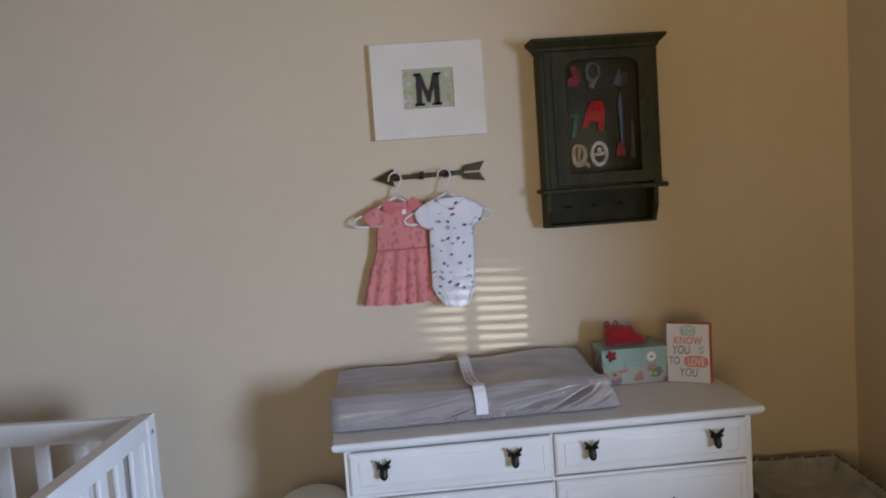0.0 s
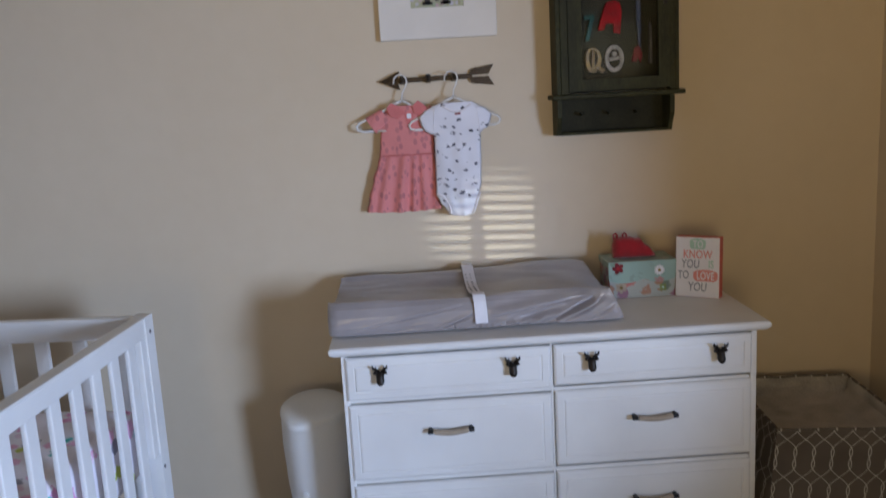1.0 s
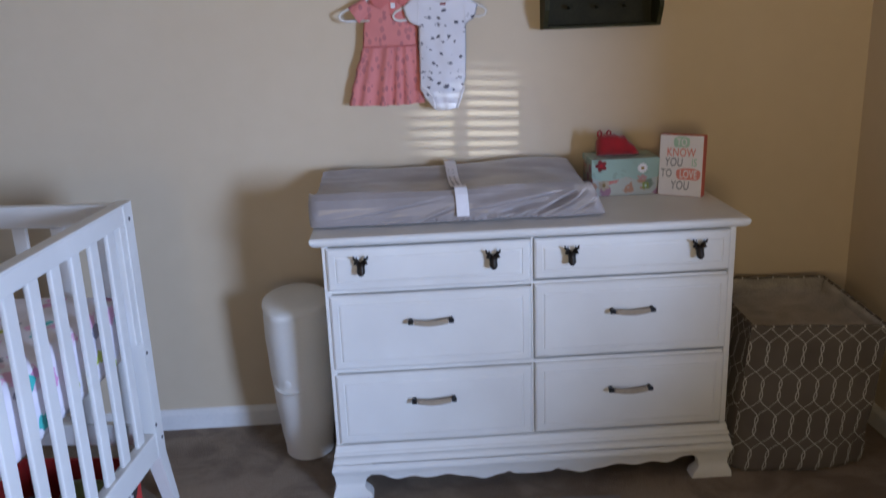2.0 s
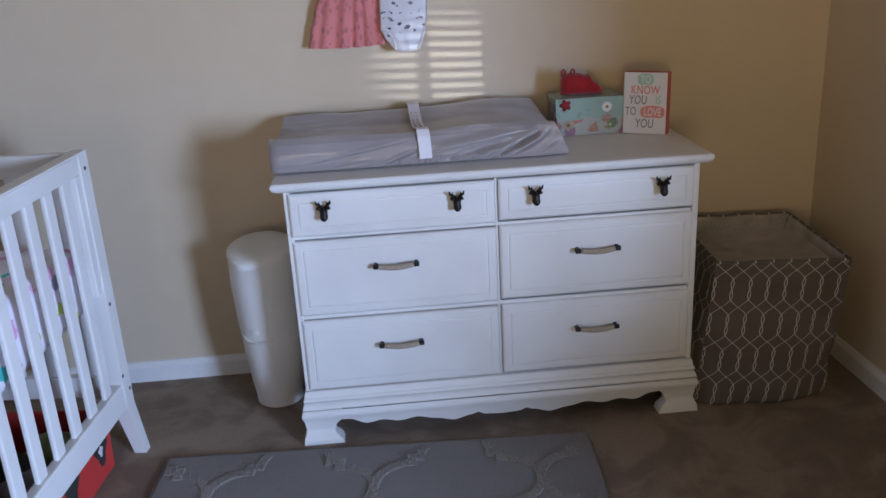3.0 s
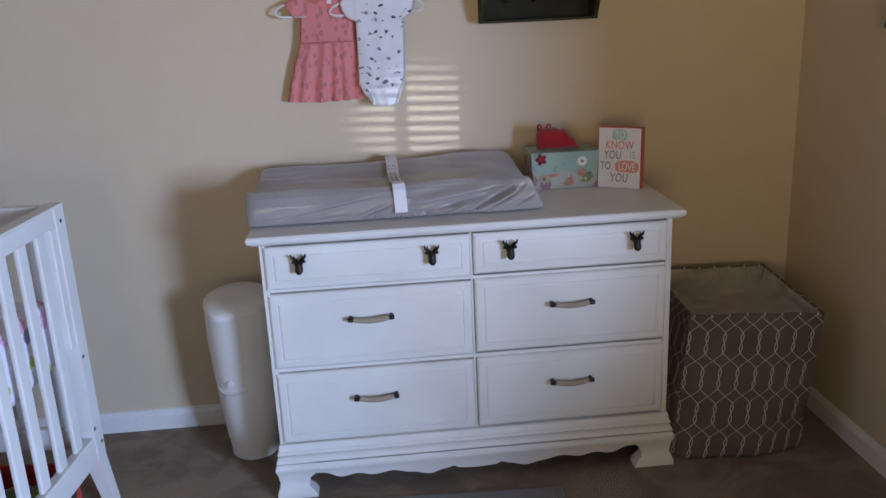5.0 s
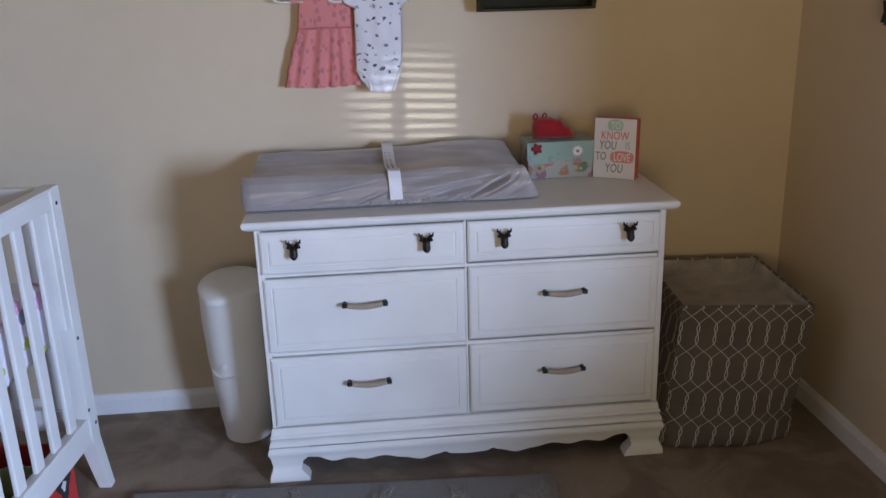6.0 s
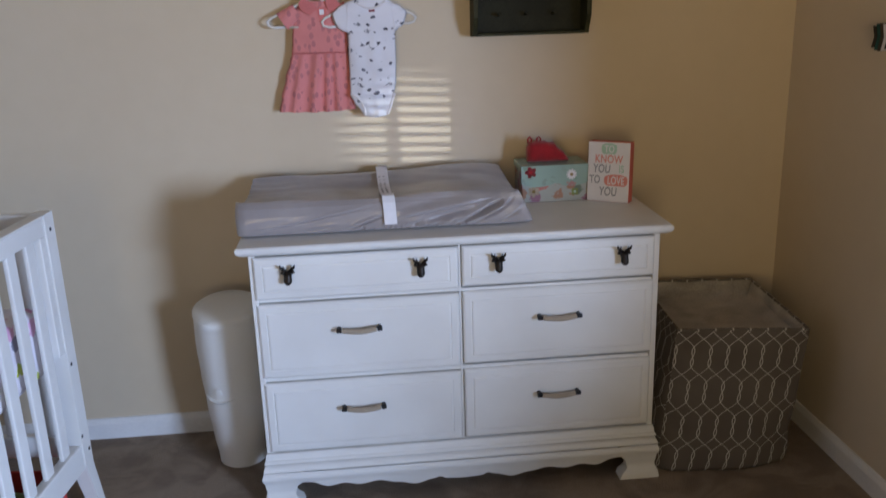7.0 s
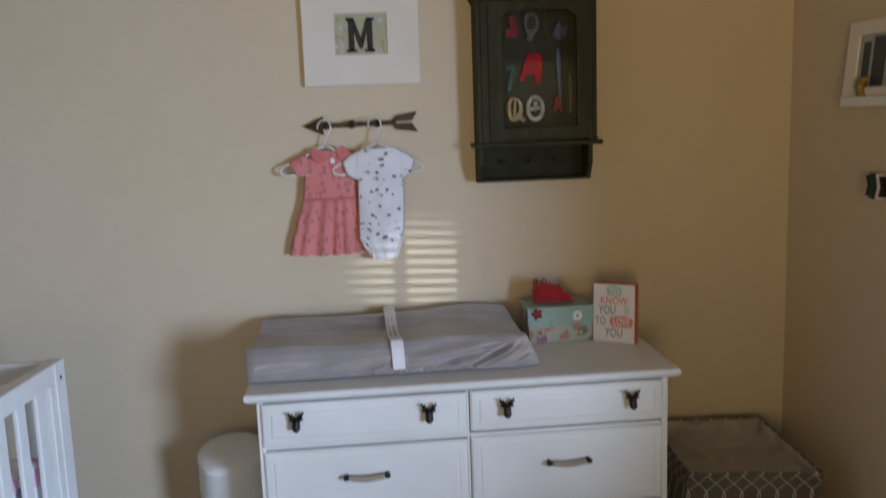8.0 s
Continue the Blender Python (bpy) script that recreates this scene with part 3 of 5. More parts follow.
# creases of the pulled cover on its front: from (run, height) to (run, height), half width, depth (negative: a ridge)
CREASE = [(0.06, 0.018, 0.46, 0.078, 0.0028, 0.0036), (0.36, 0.008, 0.485, 0.047, 0.0034, 0.0066), (0.5, 0.034, 0.9, 0.088, 0.003, 0.0042),
          (0.72, 0.004, 0.9, 0.08, 0.0055, 0.011), (0.77, 0.003, 0.96, 0.086, 0.005, 0.008), (0.87, 0.008, 0.995, 0.06, 0.004, 0.005),
          (0.6, 0.012, 0.78, 0.044, 0.0075, -0.0075), (0.66, 0.008, 0.72, 0.03, 0.006, -0.006), (0.54, 0.052, 0.84, 0.09, 0.009, -0.006),
          (0.64, 0.03, 0.8, 0.06, 0.006, 0.005), (0.81, 0.03, 0.93, 0.075, 0.006, -0.006), (0.56, 0.01, 0.62, 0.026, 0.005, 0.004),
          (0.2, 0.01, 0.34, 0.024, 0.004, 0.002)]
PUCKER = [(0.4 + 0.0105 * i + cr.uniform(-0.003, 0.003), cr.uniform(0.012, 0.034), cr.uniform(0.002, 0.0048), cr.uniform(-0.5, 1.2)) for i in range(36)]


def pulled(run, h):
    """How far the cover dips into its creases at one place of the front."""
    out, x = 0.0, run * (PX1 - PX0)
    for a, ha, b, hb, w, d in CREASE:
        ax, bx = a * (PX1 - PX0), b * (PX1 - PX0)
        ln = math.hypot(bx - ax, hb - ha)
        u = ((x - ax) * (bx - ax) + (h - ha) * (hb - ha)) / ln / ln
        if -0.15 < u < 1.15:
            off = ((x - ax) * (hb - ha) - (h - ha) * (bx - ax)) / ln
            fade = max(0.0, 1 - abs(2 * u - 1) ** 3) if 0 <= u <= 1 else 0.0
            out += d * fade * (math.exp(-(off / w) ** 2) - 0.45 * math.exp(-((off + 2.2 * w) / (1.5 * w)) ** 2))
    for c, top, d, lean in PUCKER:
        if h < top:
            out += d * (1 - h / top) * math.exp(-((x - c * (PX1 - PX0) - lean * h) / 0.003) ** 2)
    return 1.9 * out


for i in range(NS + 1):
    s = i / NS
    x = lerp(PX0, PX1, s)
    e = min(s, 1 - s) * (PX1 - PX0)
    k = min(1.0, e / 0.035)
    k = math.sqrt(max(0.0, 1 - (1 - k) ** 2)) * 0.14 + 0.86
    ring = []
    for w, h in fine:
        yy = lerp(0.2, w, k)
        zz = h * (0.9 + 0.1 * k)
        # slack, diagonal creases on the front, sag of the top
        front = max(0.0, 1 - w / 0.03)
        soft = noise.noise(Vector((x * 7 - h * 16, h * 24 + x * 3.5, 0.3)))
        yy += front * (0.006 * soft * (0.5 + s) - 0.012 * math.sin(math.pi * min(1, h / 0.09)) + pulled(s, h))
        if w > 0.02 and h > 0.06 and s < 0.3:
            zz += 0.0036 * (1 - s / 0.3) * math.sin(w * 150 + x * 14 + 2 * math.sin(x * 20))
        topw = 1.0 if h > 0.06 and w > 0.02 else 0.0
        zz += topw * (noise.noise(Vector((x * 3.1, w * 5, 1.7))) * 0.007 + noise.noise(Vector((x * 9 + w * 14, w * 30, 4.2))) * 0.0035)
        zz += topw * 0.006 * math.sin(s * 9.5 + 0.6) * (0.4 + w)
        zz -= 0.016 * (1 - s) ** 1.3 * min(1.0, max(0.0, (w - 0.2) / 0.13)) * min(1.0, h / 0.08)      # the back bolster sinks to one end
        if h < 0.01:
            zz = max(0.0, zz)
        ring.append((x - 0.045 * (h / 0.1) * max(0.0, (s - 0.88) / 0.12) + 0.02 * (w / 0.4) * max(0.0, (0.06 - s) / 0.06), PY0 + yy, TOP + 0.001 + max(0.0, zz)))
    rings.append(ring)
loft(bm, rings)
part("cover", bm, SATIN, pad, smooth=60)
bm = bmesh.new()
path = [(0.40, 0.05), (0.403, 0.096), (0.386, 0.1165), (0.355, 0.1145), (0.31, 0.0985), (0.26, 0.083), (0.2, 0.078), (0.13, 0.083), (0.07, 0.095), (0.03, 0.105), (0.008, 0.1025), (-0.007, 0.086), (-0.017, 0.06), (-0.019, 0.026)]
rings = []
for i, (w, h) in enumerate(path):
    xs = 0.142 + 0.016 * i / (len(path) - 1)
    q = path[min(i + 1, len(path) - 1)]
    rings.append([(xs - 0.018, PY0 + w, TOP + h), (xs + 0.018, PY0 + w, TOP + h), (xs + 0.018, PY0 + w, TOP + h + 0.0025), (xs - 0.018, PY0 + w, TOP + h + 0.0025)])
loft(bm, rings)
strap = part("strap", bm, STRAP, pad, "white woven safety strap with grey print")
bm = bmesh.new()
for i in range(11):
    t = 0.3 - 0.017 * i
    hh = curve_at([(0.07, 0.0985), (0.13, 0.0865), (0.2, 0.0815), (0.26, 0.0865), (0.31, 0.1015)], t)[0]
    for k in (0, 1):
        wdt = 0.007 - 0.003 * ((i * 7 + k * 3) % 3) / 2
        xc = 0.1435 + 0.0065 * i / 10 + (k - 0.5) * 0.014
        box(bm, xc - wdt / 2, xc + wdt / 2, PY0 + t, PY0 + t + 0.009, TOP + hh + 0.0005, TOP + hh + 0.0012)
part("print", bm, GREYINK, strap)

fbox = thing("keepsake_box", (0.70, -0.11, TOP), "mint green floral paper keepsake box with lid", "box")
BX0, BX1, BY0, BY1 = 0.592, 0.812, -0.19, -0.045
part("box_body", a_box(BX0 + 0.003, BX1 - 0.003, BY0 + 0.003, BY1 - 0.003, TOP + 0.0005, TOP + 0.1, bevel=0.0015), FLORALDK, fbox)
bm = bmesh.new()
sc = [(BX0 + (BX1 - BX0) * i / 36, TOP + 0.062 - 0.012 * abs(math.sin(math.pi * i / 18)) ** 0.8) for i in range(37)]
prism(bm, [(BX1, TOP + 0.12), (BX0, TOP + 0.12)] + sc, -BY0 - 0.003, -BY0, on_north)
box(bm, BX0, BX1, BY0 + 0.0031, BY1, TOP + 0.1005, TOP + 0.12, 0.0012, 1)
lid = part("lid", bm, FLORAL, fbox, "mint lid with pink and cream flowers")


def flower(name, x, z, r, material, centre, parent, petals=9, y=BY0 - 0.0004):
    bm = bmesh.new()
    pts = []
    for i in range(petals * 4):
        a = 2 * math.pi * i / (petals * 4)
        rr = r * (0.62 + 0.38 * abs(math.sin(a * petals / 2)))
        pts.append((x + rr * math.cos(a), z + rr * math.sin(a)))
    prism(bm, pts, -y - 0.0003, -y + 0.0006, on_north)
    f = part(name, bm, material, parent)
    bm = bmesh.new()
    prism(bm, [(x + r * 0.3 * math.cos(a), z + r * 0.3 * math.sin(a)) for a in (2 * math.pi * i / 10 for i in range(10))], -y + 0.0006, -y + 0.001, on_north)
    part("flower_centre", bm, centre, f)


flower("daisy_print", 0.756, TOP + 0.088, 0.018, CARDWHITE, YELLOW, lid, 11)
flower("rose_print", 0.622, TOP + 0.1, 0.02, ROSE, REDFELT, lid, 5)
flower("rose_print", 0.632, TOP + 0.036, 0.02, JUTE, YELLOW, fbox, 6, BY0 + 0.0026)
flower("leaf_print", 0.768, TOP + 0.03, 0.014, OLIVE, MINT, fbox, 4, BY0 + 0.0026)

# red baby shoe on the box: high heel with two loops, low toe
shoe = thing("baby_shoe", (0.69, -0.115, TOP + 0.12), "small red felt baby shoe with two pull loops", "shoe")
bm = bmesh.new()
rings = []
for i in range(15):
    t = i / 14
    x = lerp(0.624, 0.76, t)
    h = curve_at([(0, 0.05), (0.08, 0.066), (0.3, 0.069), (0.62, 0.062), (0.8, 0.04), (0.93, 0.022), (1, 0.008)], t)[0]
    w = curve_at([(0, 0.02), (0.12, 0.034), (0.5, 0.038), (0.85, 0.034), (1, 0.012)], t)[0]
    h += 0.002 * math.sin(i * 2.3)
    rings.append([(x + 0.006 * math.cos(a) * 0, -0.118 + w * math.copysign(abs(math.cos(a)) ** 0.75, math.cos(a)), TOP + 0.1212 + h * 0.5 + h * 0.5 * math.copysign(abs(math.sin(a)) ** 0.8, math.sin(a))) for a in (2 * math.pi * k / 20 for k in range(20))])
loft(bm, rings)
part("upper", bm, REDFELT, shoe, smooth=True)
for x in (0.632, 0.662):
    bm = bmesh.new()
    tube(bm, [(x - 0.005, -0.118, TOP + 0.182), (x - 0.006, -0.12, TOP + 0.197), (x, -0.121, TOP + 0.203), (x + 0.006, -0.12, TOP + 0.197), (x + 0.005, -0.118, TOP + 0.182)], 0.003, 6)
    part("loop", bm, REDFELT, shoe, smooth=True)

# box sign
SIGN = Matrix.Translation((0.864, -0.232, TOP + 0.0005)) @ Matrix.Rotation(radians(-33), 4, 'Z') @ Matrix.Rotation(radians(-3), 4, 'X')
SW, SH = 0.137, 0.193
sign = thing("box_sign", (0.871, -0.22, TOP), "white lettered box sign with coral edges", "sign")
bm = a_box(-SW / 2, SW / 2, 0.0008, 0.042, 0, SH, bevel=0.001, seg=1)
bm.transform(SIGN)
part("sign_box", bm, CORAL, sign, "coral red painted edge")
bm = a_box(-SW / 2 + 0.001, SW / 2 - 0.001, -0.001, 0.0006, 0.001, SH - 0.001)
bm.transform(SIGN)
face = part("sign_face", bm, CARDWHITE, sign)


def word(text, x, z, size, material, parent, m, wide=1.0, y=-0.0016, lean=0.0):
    cu = bpy.data.curves.new("lettering", 'FONT')
    cu.body, cu.size, cu.align_x, cu.extrude, cu.shear, cu.offset = text, size, 'CENTER', 0.0004, lean, 0.0004
    cu.space_character = 1.05
    tmp = new("lettering", cu)
    me = bpy.data.meshes.new_from_object(tmp.evaluated_get(bpy.context.evaluated_depsgraph_get()))
    bpy.data.objects.remove(tmp)
    bm = bmesh.new()
    bm.from_mesh(me)
    bm.transform(m @ Matrix.Translation((x, y, z)) @ Matrix.Rotation(radians(90), 4, 'X') @ Matrix.Diagonal((wide * 0.9, 1.06, 1, 1)))
    return part("lettering", bm, material, parent)


def blob(x, z, w, h, material, parent, m, y0=0.0012, y1=0.0018):
    bm = bmesh.new()
    pts = [(x + w / 2 * math.copysign(abs(math.cos(a)) ** 0.55, math.cos(a)), z + h / 2 * math.copysign(abs(math.sin(a)) ** 0.6, math.sin(a)) * (1 + 0.06 * math.sin(5 * a))) for a in (2 * math.pi * i / 28 for i in range(28))]
    prism(bm, pts, y0, y1, on_north)
    bm.transform(m)
    part("paint_patch", bm, material, parent)


blob(0.0, 0.171, 0.05, 0.034, MINT, face, SIGN, 0.0009, 0.0014)
word("TO", 0.001, 0.1595, 0.031, CARDWHITE, face, SIGN, 0.8, -0.002)
word("KNOW", 0.0, 0.1265, 0.034, CORALINK, face, SIGN, 0.88)
word("YOU", -0.0225, 0.0945, 0.036, SLATE, face, SIGN, 0.8, lean=0.1)
word("IS", 0.042, 0.0965, 0.032, MINT, face, SIGN, 0.8)
word("TO", -0.044, 0.0595, 0.034, SLATE, face, SIGN, 0.8)
blob(0.025, 0.0705, 0.076, 0.037, CORALINK, face, SIGN, 0.0009, 0.0014)
word("LOVE", 0.025, 0.0585, 0.034, CARDWHITE, face, SIGN, 0.72, -0.002)
word("YOU", 0.0, 0.021, 0.037, SLATE, face, SIGN, 0.8, lean=0.1)

# ---------- diaper pail ----------
pail = thing("diaper_pail", (-0.375, -0.19, 0), "tapered white plastic diaper pail with a lid", "pail")


def pail_ring(z, r, cx, cy, flat=0.0):
    return [(cx + r * math.cos(a) * 1.0, cy + r * 1.12 * math.sin(a), z) for a in (2 * math.pi * i / 40 for i in range(40))]


PR = [(0.0, 0.074, -0.372, -0.205), (0.012, 0.079, -0.372, -0.205), (0.11, 0.089, -0.374, -0.202), (0.215, 0.0985, -0.376, -0.198), (0.222, 0.0985, -0.376, -0.198), (0.32, 0.105, -0.378, -0.195), (0.43, 0.109, -0.38, -0.192), (0.505, 0.1085, -0.38, -0.19), (0.517, 0.107, -0.38, -0.19)]
bm = bmesh.new()
loft(bm, [pail_ring(0.0, *PR[0][1:]), pail_ring(0.004, *PR[1][1:])] + [pail_ring(z, *curve_at(PR, z)) for z in (0.012 + 0.505 * i / 22 for i in range(23))])
part("body", bm, PLASTIC, pail, smooth=40)
bm = bmesh.new()
lid_rings = []
for z, r in ((0.5185, 0.1085), (0.526, 0.1105), (0.537, 0.1085), (0.543, 0.1), (0.546, 0.07), (0.547, 0.03)):
    ring = []
    for x, y, zz in pail_ring(z, r, -0.38, -0.19):
        a = math.atan2(y + 0.19, x + 0.38)
        lip = max(0.0, math.cos(a + radians(115))) ** 14 * (0.014 if r > 0.1 else 0.0)
        tiltz = -0.05 * (x + 0.38) * 0 + (y + 0.19) * 0.10
        ring.append((x + lip * math.cos(a), y + lip * math.sin(a), zz + tiltz - lip * 0.4))
    lid_rings.append(ring)
loft(bm, lid_rings)
part("lid", bm, PLASTIC, pail, "white lid with a front lip", smooth=50)
bm = bmesh.new()
rings = []
for i in range(15):
    a = radians(lerp(-150, -78, i / 14))
    t = math.sin(math.pi * i / 14)
    cx, cy, rr = -0.377, -0.197, 0.1016
    p = Vector((cx + (rr - 0.001) * math.cos(a), cy + (rr * 1.12 - 0.001) * math.sin(a), 0.266 - 0.012 * t))
    o = Vector((math.cos(a), math.sin(a), 0))
    rings.append([p, p + o * 0.012 * t + Vector((0, 0, -0.002)), p + o * 0.008 * t + Vector((0, 0, -0.007 * t - 0.001)), p + Vector((0, 0, -0.008 * t - 0.002))])
loft(bm, rings)
part("latch", bm, PLASTIC, pail, smooth=50)
bm = bmesh.new()
a = radians(-112)
o = Vector((math.cos(a), math.sin(a), 0))
c = Vector((-0.376, -0.198, 0.285)) + Vector((0.1035 * math.cos(a), 0.1035 * 1.12 * math.sin(a), 0))
tube(bm, [c - o * 0.003, c + o * 0.002, c + o * 0.003], [0.012, 0.012, 0.009], 16)
part("button", bm, PLASTIC, pail, smooth=40)

# ---------- fabric hamper ----------
hamper = thing("laundry_hamper", (1.22, -0.27, 0), "open taupe fabric hamper with white ogee pattern", "hamper")
bm = bmesh.new()
LOW = ((0.952, -0.508), (1.392, -0.525), (1.405, -0.065), (1.0, -0.045))
HIGH = ((1.032, -0.455), (1.436, -0.512), (1.452, -0.06), (1.05, -0.03))
RISE = (0.455, 0.455, 0.468, 0.474)              # the rim stands higher at the wall
NH = 18


def hamper_ring(t, inset, drop=0.0):
    """One level of the soft walls, t from 0 at the floor to 1 at the rim."""
    cs = [(lerp(a, c, t ** 0.85), lerp(b, d, t ** 0.85)) for (a, b), (c, d) in zip(LOW, HIGH)]
    pts = []
    for k in range(4):
        (ax, ay), (bx, by) = cs[k], cs[(k + 1) % 4]
        nx, ny = (by - ay), -(bx - ax)
        ln = math.hypot(nx, ny)
        for i in range(NH):
            u = i / NH
            sag = 0.034 * math.sin(math.pi * u) * (1 - t) ** 0.7 + noise.noise(Vector((ax * 3 + u * 4, k * 2.1, t * 4))) * 0.016 * (1.1 - t)
            edge = 0.05 * max(0.0, 1 - min(u, 1 - u) / 0.16) ** 2 * (1.1 - t)
            x, y = lerp(ax, bx, u) + nx / ln * (sag - inset), lerp(ay, by, u) + ny / ln * (sag - inset)
            x, y = x + (1.22 - x) * edge, y + (-0.27 - y) * edge
            z = t * lerp(RISE[k], RISE[(k + 1) % 4], u) - drop + 0.003 * t * noise.noise(Vector((x * 16, y * 16, t)))
            pts.append((x, min(y, -0.012), max(0.001, z)))
    return pts


levels = [0.0, 0.02, 0.05] + [0.1 + 0.9 * i / 14 for i in range(15)]
rows = [hamper_ring(0.0, 0.016)] + [hamper_ring(t, 0.0 if t > 0.03 else 0.006) for t in levels[1:]] + [hamper_ring(1.0, 0.004, -0.003)]
loft(bm, rows, caps=False)
uv = bm.loops.layers.uv.new("cloth")
where = {}
for r, row in enumerate(rows):
    run = 0.0
    for c, p in enumerate(row):
        where[r * len(row) + c] = (run, p[2])
        run += (Vector(row[(c + 1) % len(row)]) - Vector(p)).xy.length
bm.verts.index_update()
bm.faces.ensure_lookup_table()
for f in bm.faces:
    us = [where[l.vert.index] for l in f.loops]
    wrap = max(u for u, _ in us) > 0.5 + min(u for u, _ in us)
    for l, (u, v) in zip(f.loops, us):
        l[uv].uv = (u + (1.7 if wrap and u < 0.1 else 0.0), v)
bm.faces.new([bm.verts.new(p) for p in hamper_ring(0.0, 0.016)][::-1])
part("body", bm, TRELLIS, hamper, smooth=50)
ins = [hamper_ring(1.0, 0.006, -0.003)] + [hamper_ring(t, 0.012) for t in (0.985, 0.96, 0.93)]
ins = [[(x + 0.006 * noise.noise(Vector((x * 8, y * 8, z * 10))), y + 0.01 * noise.noise(Vector((x * 7, 3, z * 9))), z) for x, y, z in r] for r in ins]
mid = (1.24, -0.265)
for k, z in ((0.94, 0.424), (0.8, 0.414), (0.6, 0.408), (0.4, 0.412), (0.2, 0.416)):
    ins.append([(mid[0] + (x - mid[0]) * k, mid[1] + (y - mid[1]) * k, z + 0.022 * noise.noise(Vector((x * 6 * k, y * 6 * k, 2)))) for x, y, _ in hamper_ring(0.93, 0.014)])
bm = bmesh.new()
loft(bm, ins, caps=False)
bm.faces.new([bm.verts.new(p) for p in ins[-1]])
part("liner", bm, LINER, hamper, "grey plush lining", smooth=50)
bm = bmesh.new()
rim = [Vector(p) for p in hamper_ring(1.0, 0.004, -0.004)]
tube(bm, rim + rim[:1], 0.0046, 6, caps=False)
edge = part("rim", bm, RIMCLOTH, hamper, smooth=True)
run, nxt = 0.0, 0.012
for a, b in zip(rim, rim[1:] + rim[:1]):
    ln = (b - a).length
    while nxt < run + ln:
        p, d = a.lerp(b, (nxt - run) / ln), (b - a).normalized()
        bm = bmesh.new()
        tube(bm, [p - d * 0.006, p, p + d * 0.006], [0.003, 0.0056, 0.003], 6)
        part("rim_dash", bm, RIMDASH, edge)
        nxt += 0.0535
    run += ln

# ---------- crib ----------
CRIB = Matrix.Translation((-0.776, -0.462, 0)) @ Matrix.Rotation(radians(-6), 4, 'Z')
CL, CW, CH = 1.36, 0.76, 0.946     # along the side, across, height
crib = thing("crib", (-1.18, -1.1, 0), "white painted wooden slatted baby crib", "crib")


def crib_part(name, bm, parent=crib, material=WHITE, label="", smooth=False):
    """Local: x leftwards is negative, y runs from the far end (0) towards the near end (-CL)."""
    bm.transform(CRIB)
    return part(name, bm, material, parent, label, smooth)


for cx, cy in ((0, 0), (-CW, 0), (0, -CL), (-CW, -CL)):
    sx, sy = (-1 if cx == 0 else 1), (-1 if cy == 0 else 1)
    bm = bmesh.new()
    # leg tapers to the floor below the lower rail
    rings = []
    for z, w, d in ((0.0, 0.034, 0.032), (0.004, 0.036, 0.034), (0.165, 0.046, 0.046), (0.25, 0.046, 0.05), (CH - 0.004, 0.046, 0.05), (CH, 0.042, 0.046)):
        xs, ys = sorted((cx, cx + sx * w)), sorted((cy, cy + sy * d))
        fl = -sx * 0.022 * max(0.0, 1 - z / 0.165)
        rings.append([(xs[0] + fl, ys[0], z), (xs[1] + fl, ys[0], z), (xs[1] + fl, ys[1], z), (xs[0] + fl, ys[1], z)])
    loft(bm, rings)
    post = crib_part("post", bm)
    for z, dy in ((0.9, 0.026), (0.5, 0.036), (0.272, 0.044), (0.216, 0.014)):
        if cx == 0:
            bm = bmesh.new()
            tube(bm, [(cx - 0.002, cy + sy * dy, z), (cx + 0.0008, cy + sy * dy, z)], [0.0058, 0.0058], 12)
            crib_part("bolt", bm, post, BLACKCAP, "dark metal bolt head")
    # stop block under the side's upper stile
    if cx == 0:
        bm = a_box(cx - 0.03, cx - 0.004, *sorted((cy + sy * 0.05, cy + sy * 0.084)), 0.54, 0.888, bevel=0.003)
        crib_part("stile", bm, post)
for x0, x1 in ((-0.036, -0.004), (-CW + 0.004, -CW + 0.036)):
    bm = a_box(x0, x1, -CL + 0.05, -0.05, 0.888, 0.938, bevel=0.004)
    box(bm, x0 - 0.004, x1 + 0.004, -CL + 0.05, -0.05, 0.9385, CH, bevel=0.003)
    crib_part("top_rail", bm)
    crib_part("lower_rail", a_box(x0, x1, -CL + 0.05, -0.05, 0.166, 0.246, bevel=0.004))
    for i in range(12):
        yc = -0.124 - 0.1015 * i
        bm = a_box(x0 + 0.009, x1 - 0.009, yc - 0.0225, yc + 0.0225, 0.247, 0.8875, bevel=0.004)
        crib_part("slat", bm)
for y0, y1 in ((-0.038, -0.008), (-CL + 0.008, -CL + 0.038)):
    crib_part("end_rail", a_box(-CW + 0.047, -0.047, y0, y1, 0.88, 0.944, bevel=0.005))
    crib_part("end_lower_rail", a_box(-CW + 0.047, -0.047, y0, y1, 0.2, 0.268, bevel=0.005))
    for i in range(6):
        xc = -0.098 - 0.112 * i
        crib_part("slat", a_box(xc - 0.021, xc + 0.021, y0 + 0.008, y1 - 0.008, 0.2685, 0.8795, bevel=0.004))
bm = a_box(-CW + 0.1, -0.1, -CL + 0.11, -0.11, 0.47, 0.486)
crib_part("mattress_support", bm, crib, PEWTER, "grey metal mattress board")

mattress = thing("crib_mattress", (-1.18, -1.1, 0.487), "crib mattress in a white sheet with pastel floral print", "mattress")
bm = bmesh.new()
rings = []
